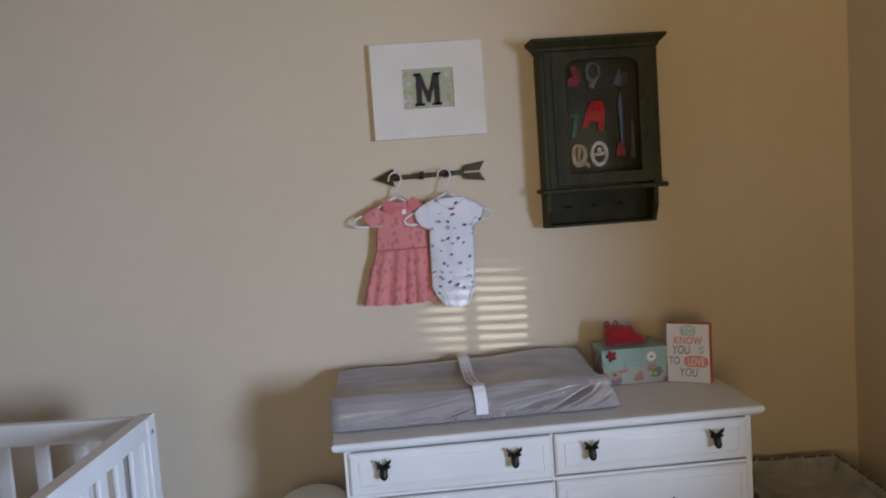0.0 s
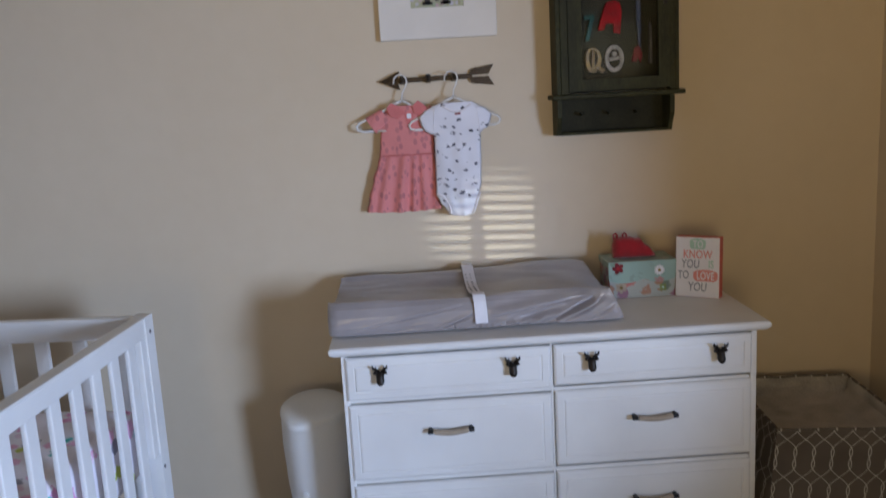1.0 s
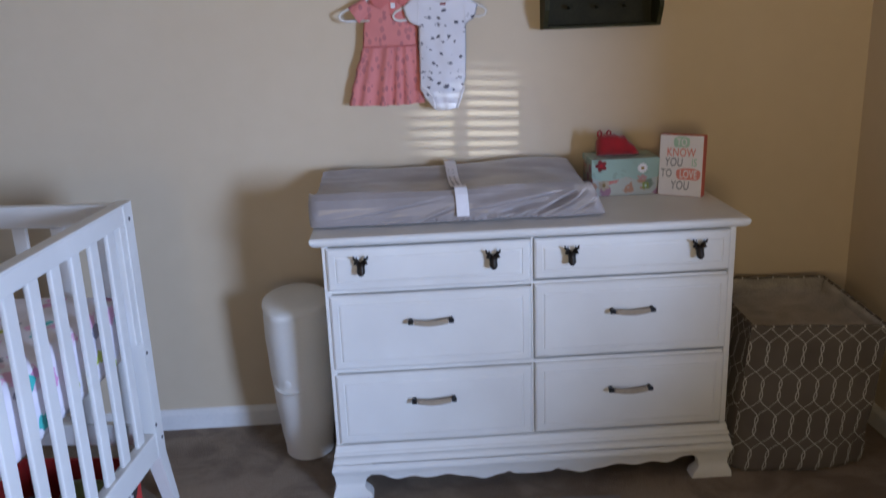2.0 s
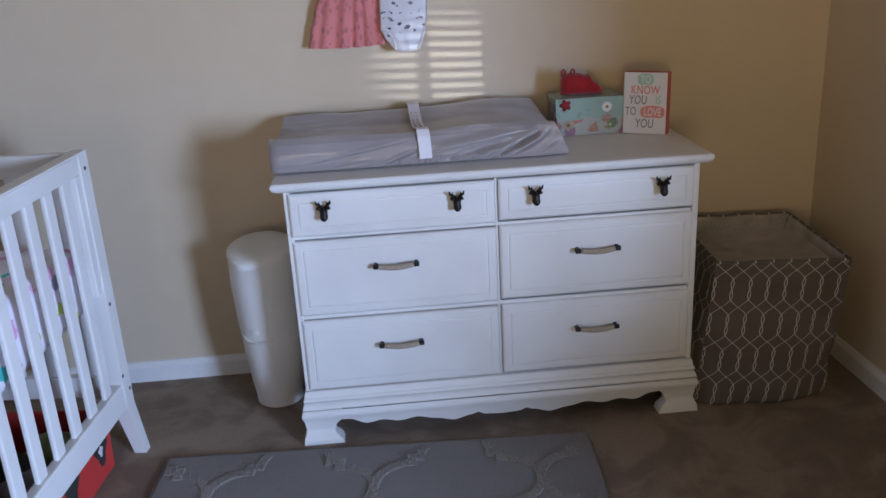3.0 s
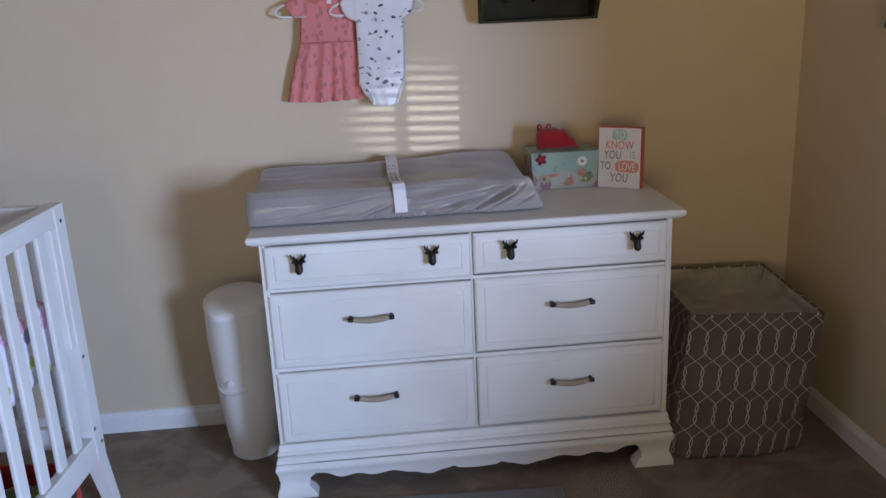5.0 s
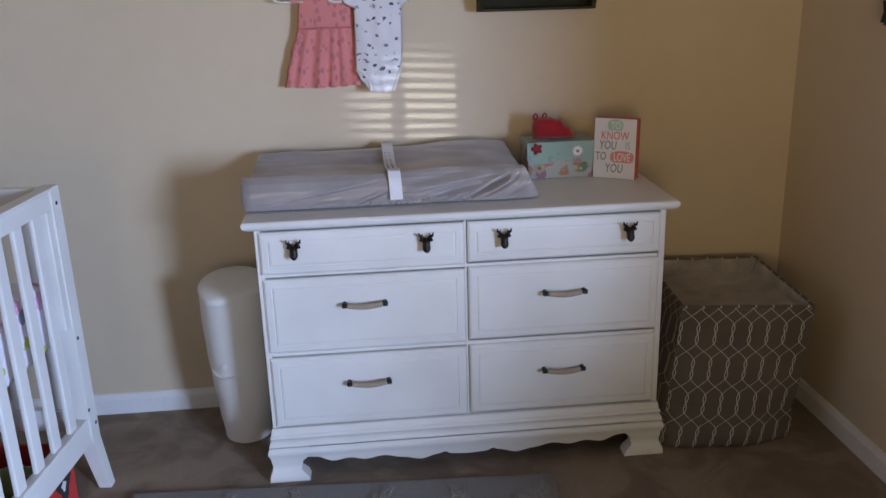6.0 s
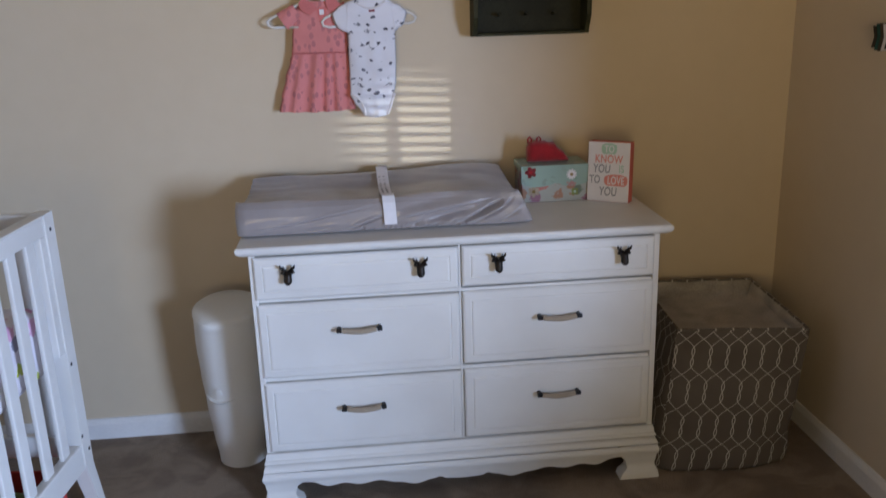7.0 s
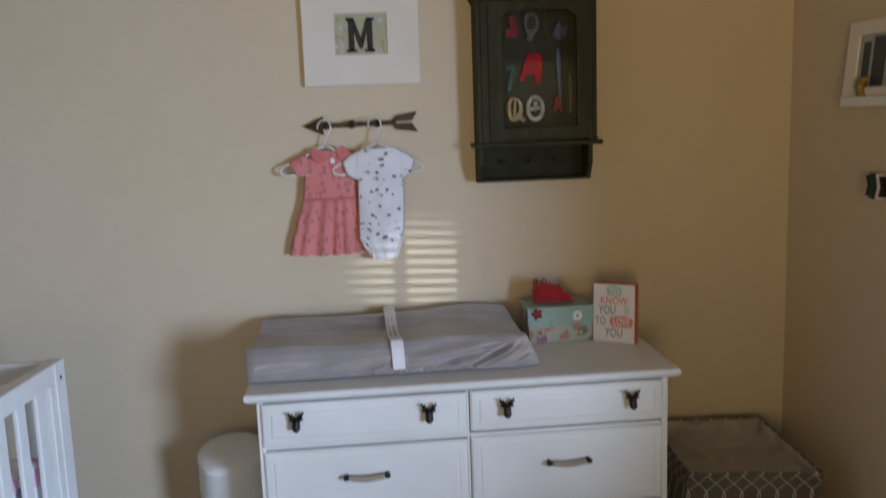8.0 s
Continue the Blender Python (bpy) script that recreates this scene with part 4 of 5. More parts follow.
for z, i in ((0.488, 0.02), (0.492, 0.008), (0.51, 0.0), (0.655, 0.0), (0.678, 0.005), (0.69, 0.02), (0.694, 0.05), (0.694, 0.15)):
    ring = []
    x0, x1, y0, y1 = -CW + 0.052 + i, -0.052 - i, -CL + 0.062 + i, -0.062 - i
    cs = [(x0, y0), (x1, y0), (x1, y1), (x0, y1)]
    for k in range(4):
        (ax, ay), (bx, by) = cs[k], cs[(k + 1) % 4]
        n = 20
        for q in range(n):
            s = q / n
            x, y = lerp(ax, bx, s), lerp(ay, by, s)
            w = noise.noise(Vector((x * 9, y * 9, z * 6)))
            ring.append((x + (0.004 * w if 0.5 < z < 0.69 else 0), y, z + (0.005 * noise.noise(Vector((x * 7, y * 7, 0))) if z > 0.6 else 0)))
    rings.append(ring)
loft(bm, rings)
bm.transform(CRIB)
part("fitted_sheet", bm, SHEET, mattress, smooth=50)
for y in (-0.16, -0.27, -0.4):
    bm = bmesh.new()
    loft(bm, [[(-0.05 + d, y - w, z), (-0.05 + d, y + w, z), (-0.044 + d, y + w, z), (-0.044 + d, y - w, z)] for z, w, d in ((0.48, 0.004, -0.004), (0.487, 0.007, 0.0), (0.498, 0.008, 0.0), (0.508, 0.004, -0.003))])
    bm.transform(CRIB)
    part("tie", bm, DARK, mattress, "dark cloth tie at the lower edge")

# plush toy sitting on the mattress by the far end
doll_toy = thing("plush_toy", CRIB @ Vector((-0.48, -0.11, 0.694)), "white plush toy with a red patch and dark ball", "toy")
for nm, at, rr, mt in (("plush_body", (-0.485, -0.1, 0.752), (0.045, 0.034, 0.056), CARDWHITE), ("plush_head", (-0.475, -0.1, 0.838), (0.036, 0.03, 0.04), CARDWHITE),
                       ("red_patch", (-0.458, -0.122, 0.846), (0.022, 0.014, 0.016), REDFELT), ("ball", (-0.443, -0.14, 0.742), (0.027, 0.026, 0.027), DARK)):
    bm = bmesh.new()
    bmesh.ops.create_icosphere(bm, subdivisions=3, radius=1)
    for v in bm.verts:
        k = 1 + (0.08 * noise.noise(v.co * 2.5 + Vector(at) * 9) if nm != "ball" else 0.0)
        v.co = Vector((at[0] + v.co.x * rr[0] * k, at[1] + v.co.y * rr[1] * k, at[2] + v.co.z * rr[2] * k))
    bm.transform(CRIB)
    part(nm, bm, mt, doll_toy, smooth=True)

# red bin under the crib
bin_ = thing("storage_bin", (-1.0, -0.85, 0), "red canvas storage bin filled with soft toys", "storage bin")
X0, X1, Y0, Y1, ZB = -0.39, -0.05, -0.56, -0.10, 0.192
bm = bmesh.new()
loft(bm, [[(X0 + i, Y0 + i, z), (X1 - i, Y0 + i, z), (X1 - i, Y1 - i, z), (X0 + i, Y1 - i, z)] for i, z in ((0.006, 0.001), (0.0, 0.006), (-0.004, ZB), (0.0, ZB + 0.003), (0.004, ZB), (0.006, 0.03))])
bm.transform(CRIB)
part("bin_body", bm, REDBIN, bin_)
for cy, mat_, sc in ((-0.17, DARK, 0.85), (-0.36, DARK, 0.8), (-0.175, CARDWHITE, 0.3)):
    bm = bmesh.new()
    pts = [(cy + sc * 0.045 * (1 + 0.35 * math.sin(3 * a)) * math.cos(a), 0.1 + sc * 0.05 * (1 + 0.2 * math.cos(4 * a)) * math.sin(a)) for a in (2 * math.pi * i / 24 for i in range(24))]
    prism(bm, pts, 0.0045, 0.006 if sc != 0.3 else 0.0065, lambda a, b, d: (X1 + d - 0.0035 + 0.004 * (b / ZB), a, b))
    bm.transform(CRIB)
    part("printed_shape", bm, mat_, bin_)


def plush(x, y, z, r, material, label):
    bm = bmesh.new()
    bmesh.ops.create_icosphere(bm, subdivisions=3, radius=1)
    for v in bm.verts:
        p = v.co.copy()
        k = 1 + 0.22 * noise.noise(p * 2.2 + Vector((x * 9, y * 9, 0)))
        v.co = Vector((p.x * r * 1.2 * k, p.y * r * k, p.z * r * 0.75 * k))
    bm.transform(CRIB @ Matrix.Translation((x, y, z)))
    tagged(part("soft_toy", bm, material, smooth=True), label, "toy", group="toys in the bin")


plush(-0.16, -0.2, 0.115, 0.075, OLIVE, "olive green plush toy lying in the red bin")
plush(-0.28, -0.3, 0.11, 0.08, DARK, "dark plush toy lying in the red bin")
plush(-0.15, -0.38, 0.105, 0.08, PEWTER, "grey plush toy lying in the red bin")
plush(-0.29, -0.46, 0.115, 0.075, OLIVE, "olive green plush toy lying in the red bin")

# ---------- rug ----------
RUGM = Matrix.Translation((-0.678, -0.55, 0)) @ Matrix.Rotation(radians(-3.2), 4, 'Z')
RWX, RWY = 1.27, 1.85
rug = thing("rug", (0.0, -1.4, 0), "grey area rug with raised trellis pattern", "rug")
bm = a_box(0, RWX, -RWY, 0, 0.0006, 0.009, bevel=0.003)
bm.transform(RUGM)
part("field", bm, RUG, rug)
bm = bmesh.new()
LC, LR, BAND = 0.13, 0.105, 0.032
PAT = 2 * (LC + LR)


def ribbon(pts, h):
    quads = []
    for i, b in enumerate(pts):
        d = (pts[min(i + 1, len(pts) - 1)] - pts[max(i - 1, 0)]).normalized()
        nn = Vector((-d.y, d.x)) * BAND / 2
        quads.append((b - nn, b + nn))
    for i in range(len(pts) - 1):
        (a0, a1), (b0, b1) = quads[i], quads[i + 1]
        if all(0.01 < q.x < RWX - 0.01 and -RWY + 0.01 < q.y < -0.01 for q in (a0, a1, b0, b1)):
            hh = h + 0.0009 * (i % 2)
            lo = [bm.verts.new((q.x, q.y, 0.0085)) for q in (a0, a1, b1, b0)]
            hi = [bm.verts.new((q.x, q.y, hh)) for q in (a0.lerp(a1, 0.1), a0.lerp(a1, 0.9), b0.lerp(b1, 0.9), b0.lerp(b1, 0.1))]
            bm.faces.new(hi)
            for k in range(4):
                bm.faces.new((lo[k], lo[(k + 1) % 4], hi[(k + 1) % 4], hi[k]))


for row in range(0, 5):
    for col in range(-1, 4):
        c0 = Vector((0.395 + PAT * col, -0.215 - PAT * row))
        for k in range(4):
            a0 = math.pi / 2 * k
            mid = c0 + LC * Vector((math.cos(a0), math.sin(a0)))
            ribbon([mid + LR * Vector((math.cos(a0 + q), math.sin(a0 + q))) for q in (lerp(-math.pi / 2, math.pi / 2, i / 22) for i in range(23))], 0.0122 + 0.0004 * k)
            # stepped corner between two lobes
            sx, sy = (1, 1, -1, -1)[k], (1, -1, -1, 1)[k]
            ribbon([c0 + Vector((sx * LC, sy * lerp(LR - BAND / 2, LC + BAND / 2, i / 4))) for i in range(5)], 0.0136)
            ribbon([c0 + Vector((sx * lerp(LC, LR - BAND / 2, i / 4), sy * LC)) for i in range(5)], 0.0141)
bm.transform(RUGM)
tagged(part("raised_pattern", bm, RUG_RIB, rug, "lighter grey raised looped bands"), kind="stuff")
bm = bmesh.new()
tube(bm, [(0.003, -0.003, 0.006), (RWX - 0.003, -0.003, 0.006), (RWX - 0.003, -RWY + 0.003, 0.006), (0.003, -RWY + 0.003, 0.006), (0.003, -0.003, 0.006)], 0.0052, 8)
bm.transform(RUGM)
part("edging", bm, RUG, rug, smooth=True)

# ---------- on the north wall ----------
frame_ = thing("letter_canvas", (0.096, -0.012, 1.683), "white square canvas with a framed dark letter", "wall art")
FX, FZ = (-0.092, 0.284), (1.6835, 1.9975)
IX, IZ = (0.011, 0.181), (1.78, 1.911)
bm = bmesh.new()
R4 = lambda x0, x1, z0, z1, y: [(x0, y, z0), (x1, y, z0), (x1, y, z1), (x0, y, z1)]
loft(bm, [R4(*FX, *FZ, -0.0005), R4(*FX, *FZ, -0.024), R4(FX[0] + 0.002, FX[1] - 0.002, FZ[0] + 0.002, FZ[1] - 0.002, -0.026), R4(*IX, *IZ, -0.0265), R4(IX[0] + 0.001, IX[1] - 0.001, IZ[0] + 0.001, IZ[1] - 0.001, -0.021)], caps=False)
part("canvas", bm, CANVAS, frame_, smooth=30)
part("picture", a_box(IX[0] + 0.0005, IX[1] - 0.0005, -0.022, -0.0205, IZ[0] + 0.0005, IZ[1] - 0.0005), PAPER, frame_, "sage floral paper")
bm = bmesh.new()
mx, mz, mw, mh = 0.05, 1.789, 0.09, 0.107
for pts in ([(0.08, 0), (0.27, 0), (0.27, 1), (0.08, 1)], [(0.73, 0), (0.93, 0), (0.93, 1), (0.73, 1)],
            [(0.27, 1), (0.27, 0.62), (0.46, 0.1), (0.56, 0.1), (0.73, 0.6), (0.73, 1), (0.51, 0.42)],
            [(0, 0), (0.36, 0), (0.36, 0.08), (0, 0.08)], [(0.64, 0), (1.0, 0), (1.0, 0.08), (0.64, 0.08)],
            [(0, 0.92), (0.25, 0.92), (0.25, 1), (0, 1)], [(0.75, 0.92), (1, 0.92), (1, 1), (0.75, 1)]):
    prism(bm, [(mx + a * mw, mz + b * mh) for a, b in pts], 0.0215, 0.0265, on_north)
part("letter_m", bm, GLITTER, frame_, "dark glitter capital letter M")

arrow = thing("arrow_hook_rail", (0.08, -0.01, 1.565), "weathered bronze arrow hook rail on the wall", "hook rail")
ARM = Matrix.Translation((-0.107, 0, 1.556)) @ Matrix.Rotation(radians(-0.7), 4, 'Y') @ Matrix.Scale(1.015, 4)


def arrow_part(name, bm, smooth=False):
    bm.transform(ARM)
    return part(name, bm, ARROWMETAL, arrow, smooth=smooth)


bm = bmesh.new()
prism(bm, [(0, 0), (0.068, -0.03), (0.06, 0.0), (0.068, 0.03)], 0.008, 0.013, on_north)
for v in bm.verts:
    if abs(v.co.z) < 0.001 and v.co.y < -0.012:
        v.co.y -= 0.004
arrow_part("arrowhead", bm)
bm = a_box(0.055, 0.3, -0.015, -0.007, -0.008, 0.008, bevel=0.002)
arrow_part("shaft", bm)
bm = bmesh.new()
for s in (-1, 1):
    pts = [(0.288, s * 0.003), (0.298, s * 0.022), (0.371, s * 0.033), (0.352, s * 0.003)]
    prism(bm, pts if s > 0 else pts[::-1], 0.008, 0.012, on_north)
    for k in range(5):
        x = 0.302 + 0.012 * k
        prism(bm, [(x, s * 0.004), (x + 0.004, s * 0.004), (x + 0.013, s * 0.026), (x + 0.009, s * 0.026)][:: (1 if s > 0 else -1)], 0.0119, 0.0135, on_north)
arrow_part("fletching", bm)
for x in (0.076, 0.158, 0.24):
    bm = bmesh.new()
    tube(bm, [(x, -0.01, -0.002), (x, -0.022, -0.008), (x, -0.036, -0.006), (x, -0.042, 0.006), (x, -0.041, 0.014)], [0.0045, 0.0042, 0.004, 0.0045, 0.006], 8)
    box(bm, x - 0.0085, x + 0.0085, -0.0175, -0.0068, -0.0125, 0.0145, 0.002, 1)
    arrow_part("hook", bm, smooth=40)


def hanger(x, y, z, tiltz, label):
    """Child's hanger: hook, neck and a flat loop with rounded ends; z at the top of the hook."""
    h = thing("hanger", (x, y, z - 0.17), label, "hanger", group="hangers on the arrow rail")
    m = Matrix.Translation((x, y, z)) @ Matrix.Rotation(radians(tiltz), 4, 'Y')
    bm = bmesh.new()
    hook = [(-0.024, 0, -0.028), (-0.022, 0, -0.012), (-0.012, 0, -0.001), (0.002, 0, 0.001), (0.015, 0, -0.008), (0.019, 0, -0.022), (0.012, 0, -0.04), (0.003, 0, -0.058), (0.0, 0, -0.078)]
    tube(bm, hook, 0.0026, 8)
    bm.transform(m)
    part("hook", bm, HANGER, h, smooth=True)
    bm = bmesh.new()
    arm = [(0, -0.082), (0.02, -0.089), (0.06, -0.112), (0.115, -0.138), (0.142, -0.15), (0.152, -0.161), (0.147, -0.173), (0.13, -0.178), (0.09, -0.176)]
    arm = [(a * 0.97, b) for a, b in arm]
    tube(bm, [(a, 0, b) for a, b in arm], 0.0042, 8)
    tube(bm, [(-a, 0, b) for a, b in arm], 0.0042, 8)
    tube(bm, [(-0.1, 0, -0.176), (0.1, 0, -0.176)], 0.0038, 8)
    bm.transform(m)
    part("shoulder_bar", bm, HANGER, h, smooth=True)


hanger(-0.034, -0.043, 1.574, 2.0, "ivory plastic child hanger holding a coral dress")
hanger(0.128, -0.055, 1.577, -1.0, "ivory plastic child hanger holding a white bodysuit")


def cloth(rows, yc, depth, folds, levels=44, n=30, back=0.004):
    """A soft hanging shell between left and right outlines; rows of (height, left, right) from the top down."""
    top, bot = rows[0][0], rows[-1][0]
    keyed = [(top - z, a, b) for z, a, b in rows]
    bm = bmesh.new()
    rings = []
    for k in range(levels + 1):
        d = (top - bot) * k / levels
        a, b = curve_at(keyed, d)
        z = top - d
        ring = []
        for i in range(n + 1):
            u = i / n
            bulge = math.sin(math.pi * u) ** 0.55
            ring.append((lerp(a, b, u), yc - depth * bulge - folds(u, z) * bulge, z - 0.004 * math.sin(math.pi * u) * (1 if k == levels else 0)))
        for i in range(n - 1, 0, -1):
            u = i / n
            ring.append((lerp(a, b, u), yc + back * math.sin(math.pi * u), z))
        rings.append(ring)
    return loft(bm, rings, caps=False)


def sleeve(p0, p1, w0, w1, y, th0, th1):
    bm = bmesh.new()
    a, b = Vector((p0[0], 0, p0[1])), Vector((p1[0], 0, p1[1]))
    d = (b - a).normalized()
    s = Vector((-d.z, 0, d.x))
    rings = []
    for k in range(8):
        t = k / 7
        c, w, th = a.lerp(b, t), lerp(w0, w1, t), lerp(th0, th1, t)
        rings.append([c + s * w * math.cos(q) + Vector((0, y - 0.002 - th * math.sin(q) * (1 + 0.25 * math.sin(3 * q + 4 * t)), 0)) for q in (2 * math.pi * i / 18 for i in range(18))])
    return loft(bm, rings, caps=False)


dress = thing("baby_dress", (-0.04, -0.04, 1.13), "coral pink printed baby dress with a gathered skirt", "baby dress")
DY = -0.04
part("bodice", cloth([(1.477, -0.078, 0.03), (1.462, -0.094, 0.05), (1.44, -0.104, 0.058), (1.4, -0.11, 0.062), (1.36, -0.114, 0.062), (1.318, -0.118, 0.06)], DY, 0.012, lambda u, z: 0.002 * noise.noise(Vector((u * 5, z * 30, 1)))), PINK, dress, smooth=True)
part("skirt", cloth([(1.32, -0.117, 0.059), (1.3, -0.125, 0.062), (1.24, -0.145, 0.068), (1.18, -0.162, 0.073), (1.137, -0.172, 0.075)], DY, 0.013,
     lambda u, z: (0.35 + 3.4 * (1.33 - z)) * (0.014 * math.sin(u * 33 + 1.2 * math.sin(u * 9)) + 0.008 * noise.noise(Vector((u * 7, z * 3, 5))))), PINK, dress, smooth=True)
part("sleeve", sleeve((-0.092, 1.45), (-0.14, 1.418), 0.024, 0.03, DY, 0.012, 0.014), PINK, dress, smooth=True)
part("sleeve", sleeve((0.042, 1.452), (0.082, 1.436), 0.024, 0.028, DY, 0.012, 0.013), PINK, dress, smooth=True)
bm = bmesh.new()
for pts in ([(-0.086, 1.472), (-0.072, 1.488), (-0.05, 1.478), (-0.026, 1.455), (-0.052, 1.436), (-0.078, 1.45)], [(0.034, 1.478), (0.016, 1.492), (-0.004, 1.474), (0.004, 1.452), (0.03, 1.438), (0.052, 1.458)]):
    prism(bm, pts, -DY + 0.0125, -DY + 0.017, on_north)
part("collar", bm, PINKDK, dress)
bm = bmesh.new()
prism(bm, [(-0.03, 1.455), (0.0, 1.46), (-0.006, 1.41), (-0.02, 1.405)], -DY + 0.0118, -DY + 0.0135, on_north)
part("placket", bm, PINKDK, dress)
bm = bmesh.new()
prism(bm, [(-0.022, 1.452), (-0.008, 1.452), (-0.008, 1.436), (-0.022, 1.436)], -DY + 0.0137, -DY + 0.0145, on_north)
part("tag", bm, CARDWHITE, dress, "small pale neck tag")
bm = bmesh.new()
tube(bm, [(lerp(-0.117, 0.059, i / 20), DY - 0.014 - 0.011 * math.sin(math.pi * i / 20) ** 0.55, 1.3185 + 0.001 * math.sin(i * 2)) for i in range(21)], 0.0022, 6)
part("waist_seam", bm, PINKDK, dress)

suit = thing("baby_bodysuit", (0.14, -0.06, 1.12), "white short-sleeved baby bodysuit with dark animal print", "bodysuit")
OY = -0.062
part("body", cloth([(1.479, 0.083, 0.19), (1.469, 0.058, 0.205), (1.454, 0.032, 0.235), (1.437, 0.015, 0.251), (1.416, 0.02, 0.246), (1.396, 0.029, 0.237), (1.387, 0.04, 0.222), (1.378, 0.062, 0.212), (1.3, 0.061, 0.211), (1.22, 0.06, 0.208), (1.184, 0.059, 0.2), (1.16, 0.07, 0.192), (1.135, 0.088, 0.184), (1.116, 0.104, 0.174)], OY, 0.012,
     lambda u, z: 0.005 * noise.noise(Vector((u * 4, z * 14, 2))) + 0.004 * math.sin(u * 16 + z * 9) * max(0.0, 1.4 - z), levels=80), ONESIE, suit, smooth=True)
for x0, z0, x1, z1 in ((0.066, 1.464, 0.062, 1.38), (0.203, 1.464, 0.212, 1.38)):
    bm = bmesh.new()
    tube(bm, [(lerp(x0, x1, k / 8), OY - 0.0135 * math.sin(math.pi * lerp(0.2, 0.12, k / 8)) ** 0.55 - 0.0006, lerp(z0, z1, k / 8)) for k in range(9)], 0.0012, 6)
    part("sleeve_seam", bm, ONESIE, suit, smooth=True)
bm = bmesh.new()
tube(bm, [(lerp(0.092, 0.184, i / 14), OY - 0.0135 * math.sin(math.pi * (0.18 + 0.64 * i / 14)) ** 0.55, 1.471 - 0.022 * math.sin(math.pi * i / 14)) for i in range(15)], 0.0034, 8)
part("neck_binding", bm, CARDWHITE, suit, smooth=True)
bm = bmesh.new()
prism(bm, [(0.132, 1.452), (0.15, 1.452), (0.15, 1.44), (0.132, 1.44)], -OY + 0.0118, -OY + 0.0138, on_north)
part("tag", bm, ROSE, suit, "tiny pink neck print")
for s, pts in ((-1, [(0.06, 1.186), (0.082, 1.178), (0.098, 1.155), (0.103, 1.132), (0.102, 1.118)]), (1, [(0.202, 1.186), (0.192, 1.162), (0.184, 1.137), (0.175, 1.118)])):
    bm = bmesh.new()
    tube(bm, [(a, OY - 0.006, b) for a, b in pts], 0.0042, 8)
    part("leg_binding", bm, CARDWHITE, suit, smooth=True)

# small olive wall cabinet
cab = thing("wall_cabinet", (0.64, -0.06, 1.36), "small dark olive wooden wall cabinet with glass door", "wall cabinet")
CX0, CX1, CZ0, CZ1, CD = 0.458, 0.85, 1.492, 1.938, 0.104
bm = bmesh.new()
box(bm, CX0, CX0 + 0.014, -CD, -0.001, CZ0, CZ1, 0.0015, 1)
box(bm, CX1 - 0.014, CX1, -CD, -0.001, CZ0, CZ1, 0.0015, 1)
box(bm, CX0 + 0.0145, CX1 - 0.0145, -CD, -0.0085, CZ1 - 0.014, CZ1 - 0.0005)
part("case", bm, GREEN, cab)
part("back_panel", a_box(CX0 + 0.0145, CX1 - 0.0145, -0.008, -0.0012, CZ0 + 0.001, CZ1 - 0.015), GREENIN, cab)
bm = bmesh.new()
prof = [(0.0, 1.9385), (0.004, 1.942), (0.006, 1.95), (0.014, 1.958), (0.024, 1.968), (0.027, 1.972), (0.027, 1.98), (0.0, 1.981)]
loft(bm, [[(CX0 - d, -CD - d, z), (CX1 + d, -CD - d, z), (CX1 + d, -0.001, z), (CX0 - d, -0.001, z)] for d, z in prof])
part("crown", bm, GREEN, cab)
part("shelf_board", a_box(CX0 - 0.014, CX1 + 0.018, -CD - 0.012, -0.001, 1.4765, 1.4915, bevel=0.004), GREEN, cab)
# door: stiles round an opening with clipped upper corners
DX0_, DX1_, DZ0, DZ1 = 0.497, 0.82, 1.5, 1.93
OX0, OX1, OZ0, OZ1 = 0.54, 0.784, 1.537, 1.908
outer = [(DX0_, DZ0), (DX1_, DZ0), (DX1_, (DZ0 + DZ1) / 2), (DX1_, DZ1), (DX1_ - 0.02, DZ1), ((DX0_ + DX1_) / 2, DZ1), (DX0_ + 0.02, DZ1), (DX0_, DZ1), (DX0_, (DZ0 + DZ1) / 2)]
hole = [(OX0, OZ0 + 0.0), (OX1, OZ0), (OX1, (DZ0 + DZ1) / 2), (OX1, OZ1 - 0.02), (OX1 - 0.03, OZ1), ((OX0 + OX1) / 2, OZ1 + 0.002), (OX0 + 0.03, OZ1), (OX0, OZ1 - 0.02), (OX0, (DZ0 + DZ1) / 2)]
bm = bmesh.new()
loft(bm, [[on_north(a, b, d) for a, b in pts] for pts, d in ((outer, CD - 0.012), (outer, CD + 0.003), (outer, CD + 0.0035), (hole, CD + 0.0035), (hole, CD - 0.012), (outer, CD - 0.012))], caps=False)
door = part("door", bm, GREEN, cab)
bm = bmesh.new()
prism(bm, hole, CD - 0.0075, CD - 0.0055, on_north)
pane = part("pane", bm, GLASS, door, "clear glass pane")
pane.visible_shadow = False
bm = bmesh.new()
tube(bm, [(0.804, -CD - 0.003, 1.76), (0.804, -CD - 0.012, 1.76)], [0.004, 0.006], 10)
part("door_knob", bm, BRONZE, door)
for x0, x1 in ((CX0 + 0.0145, DX0_ - 0.001), (DX1_ + 0.001, CX1 - 0.0145)):
    part("face_stile", a_box(x0, x1, -CD - 0.001, -CD + 0.014, CZ0 + 0.0005, CZ1 - 0.0145, bevel=0.001, seg=1), GREEN, cab)
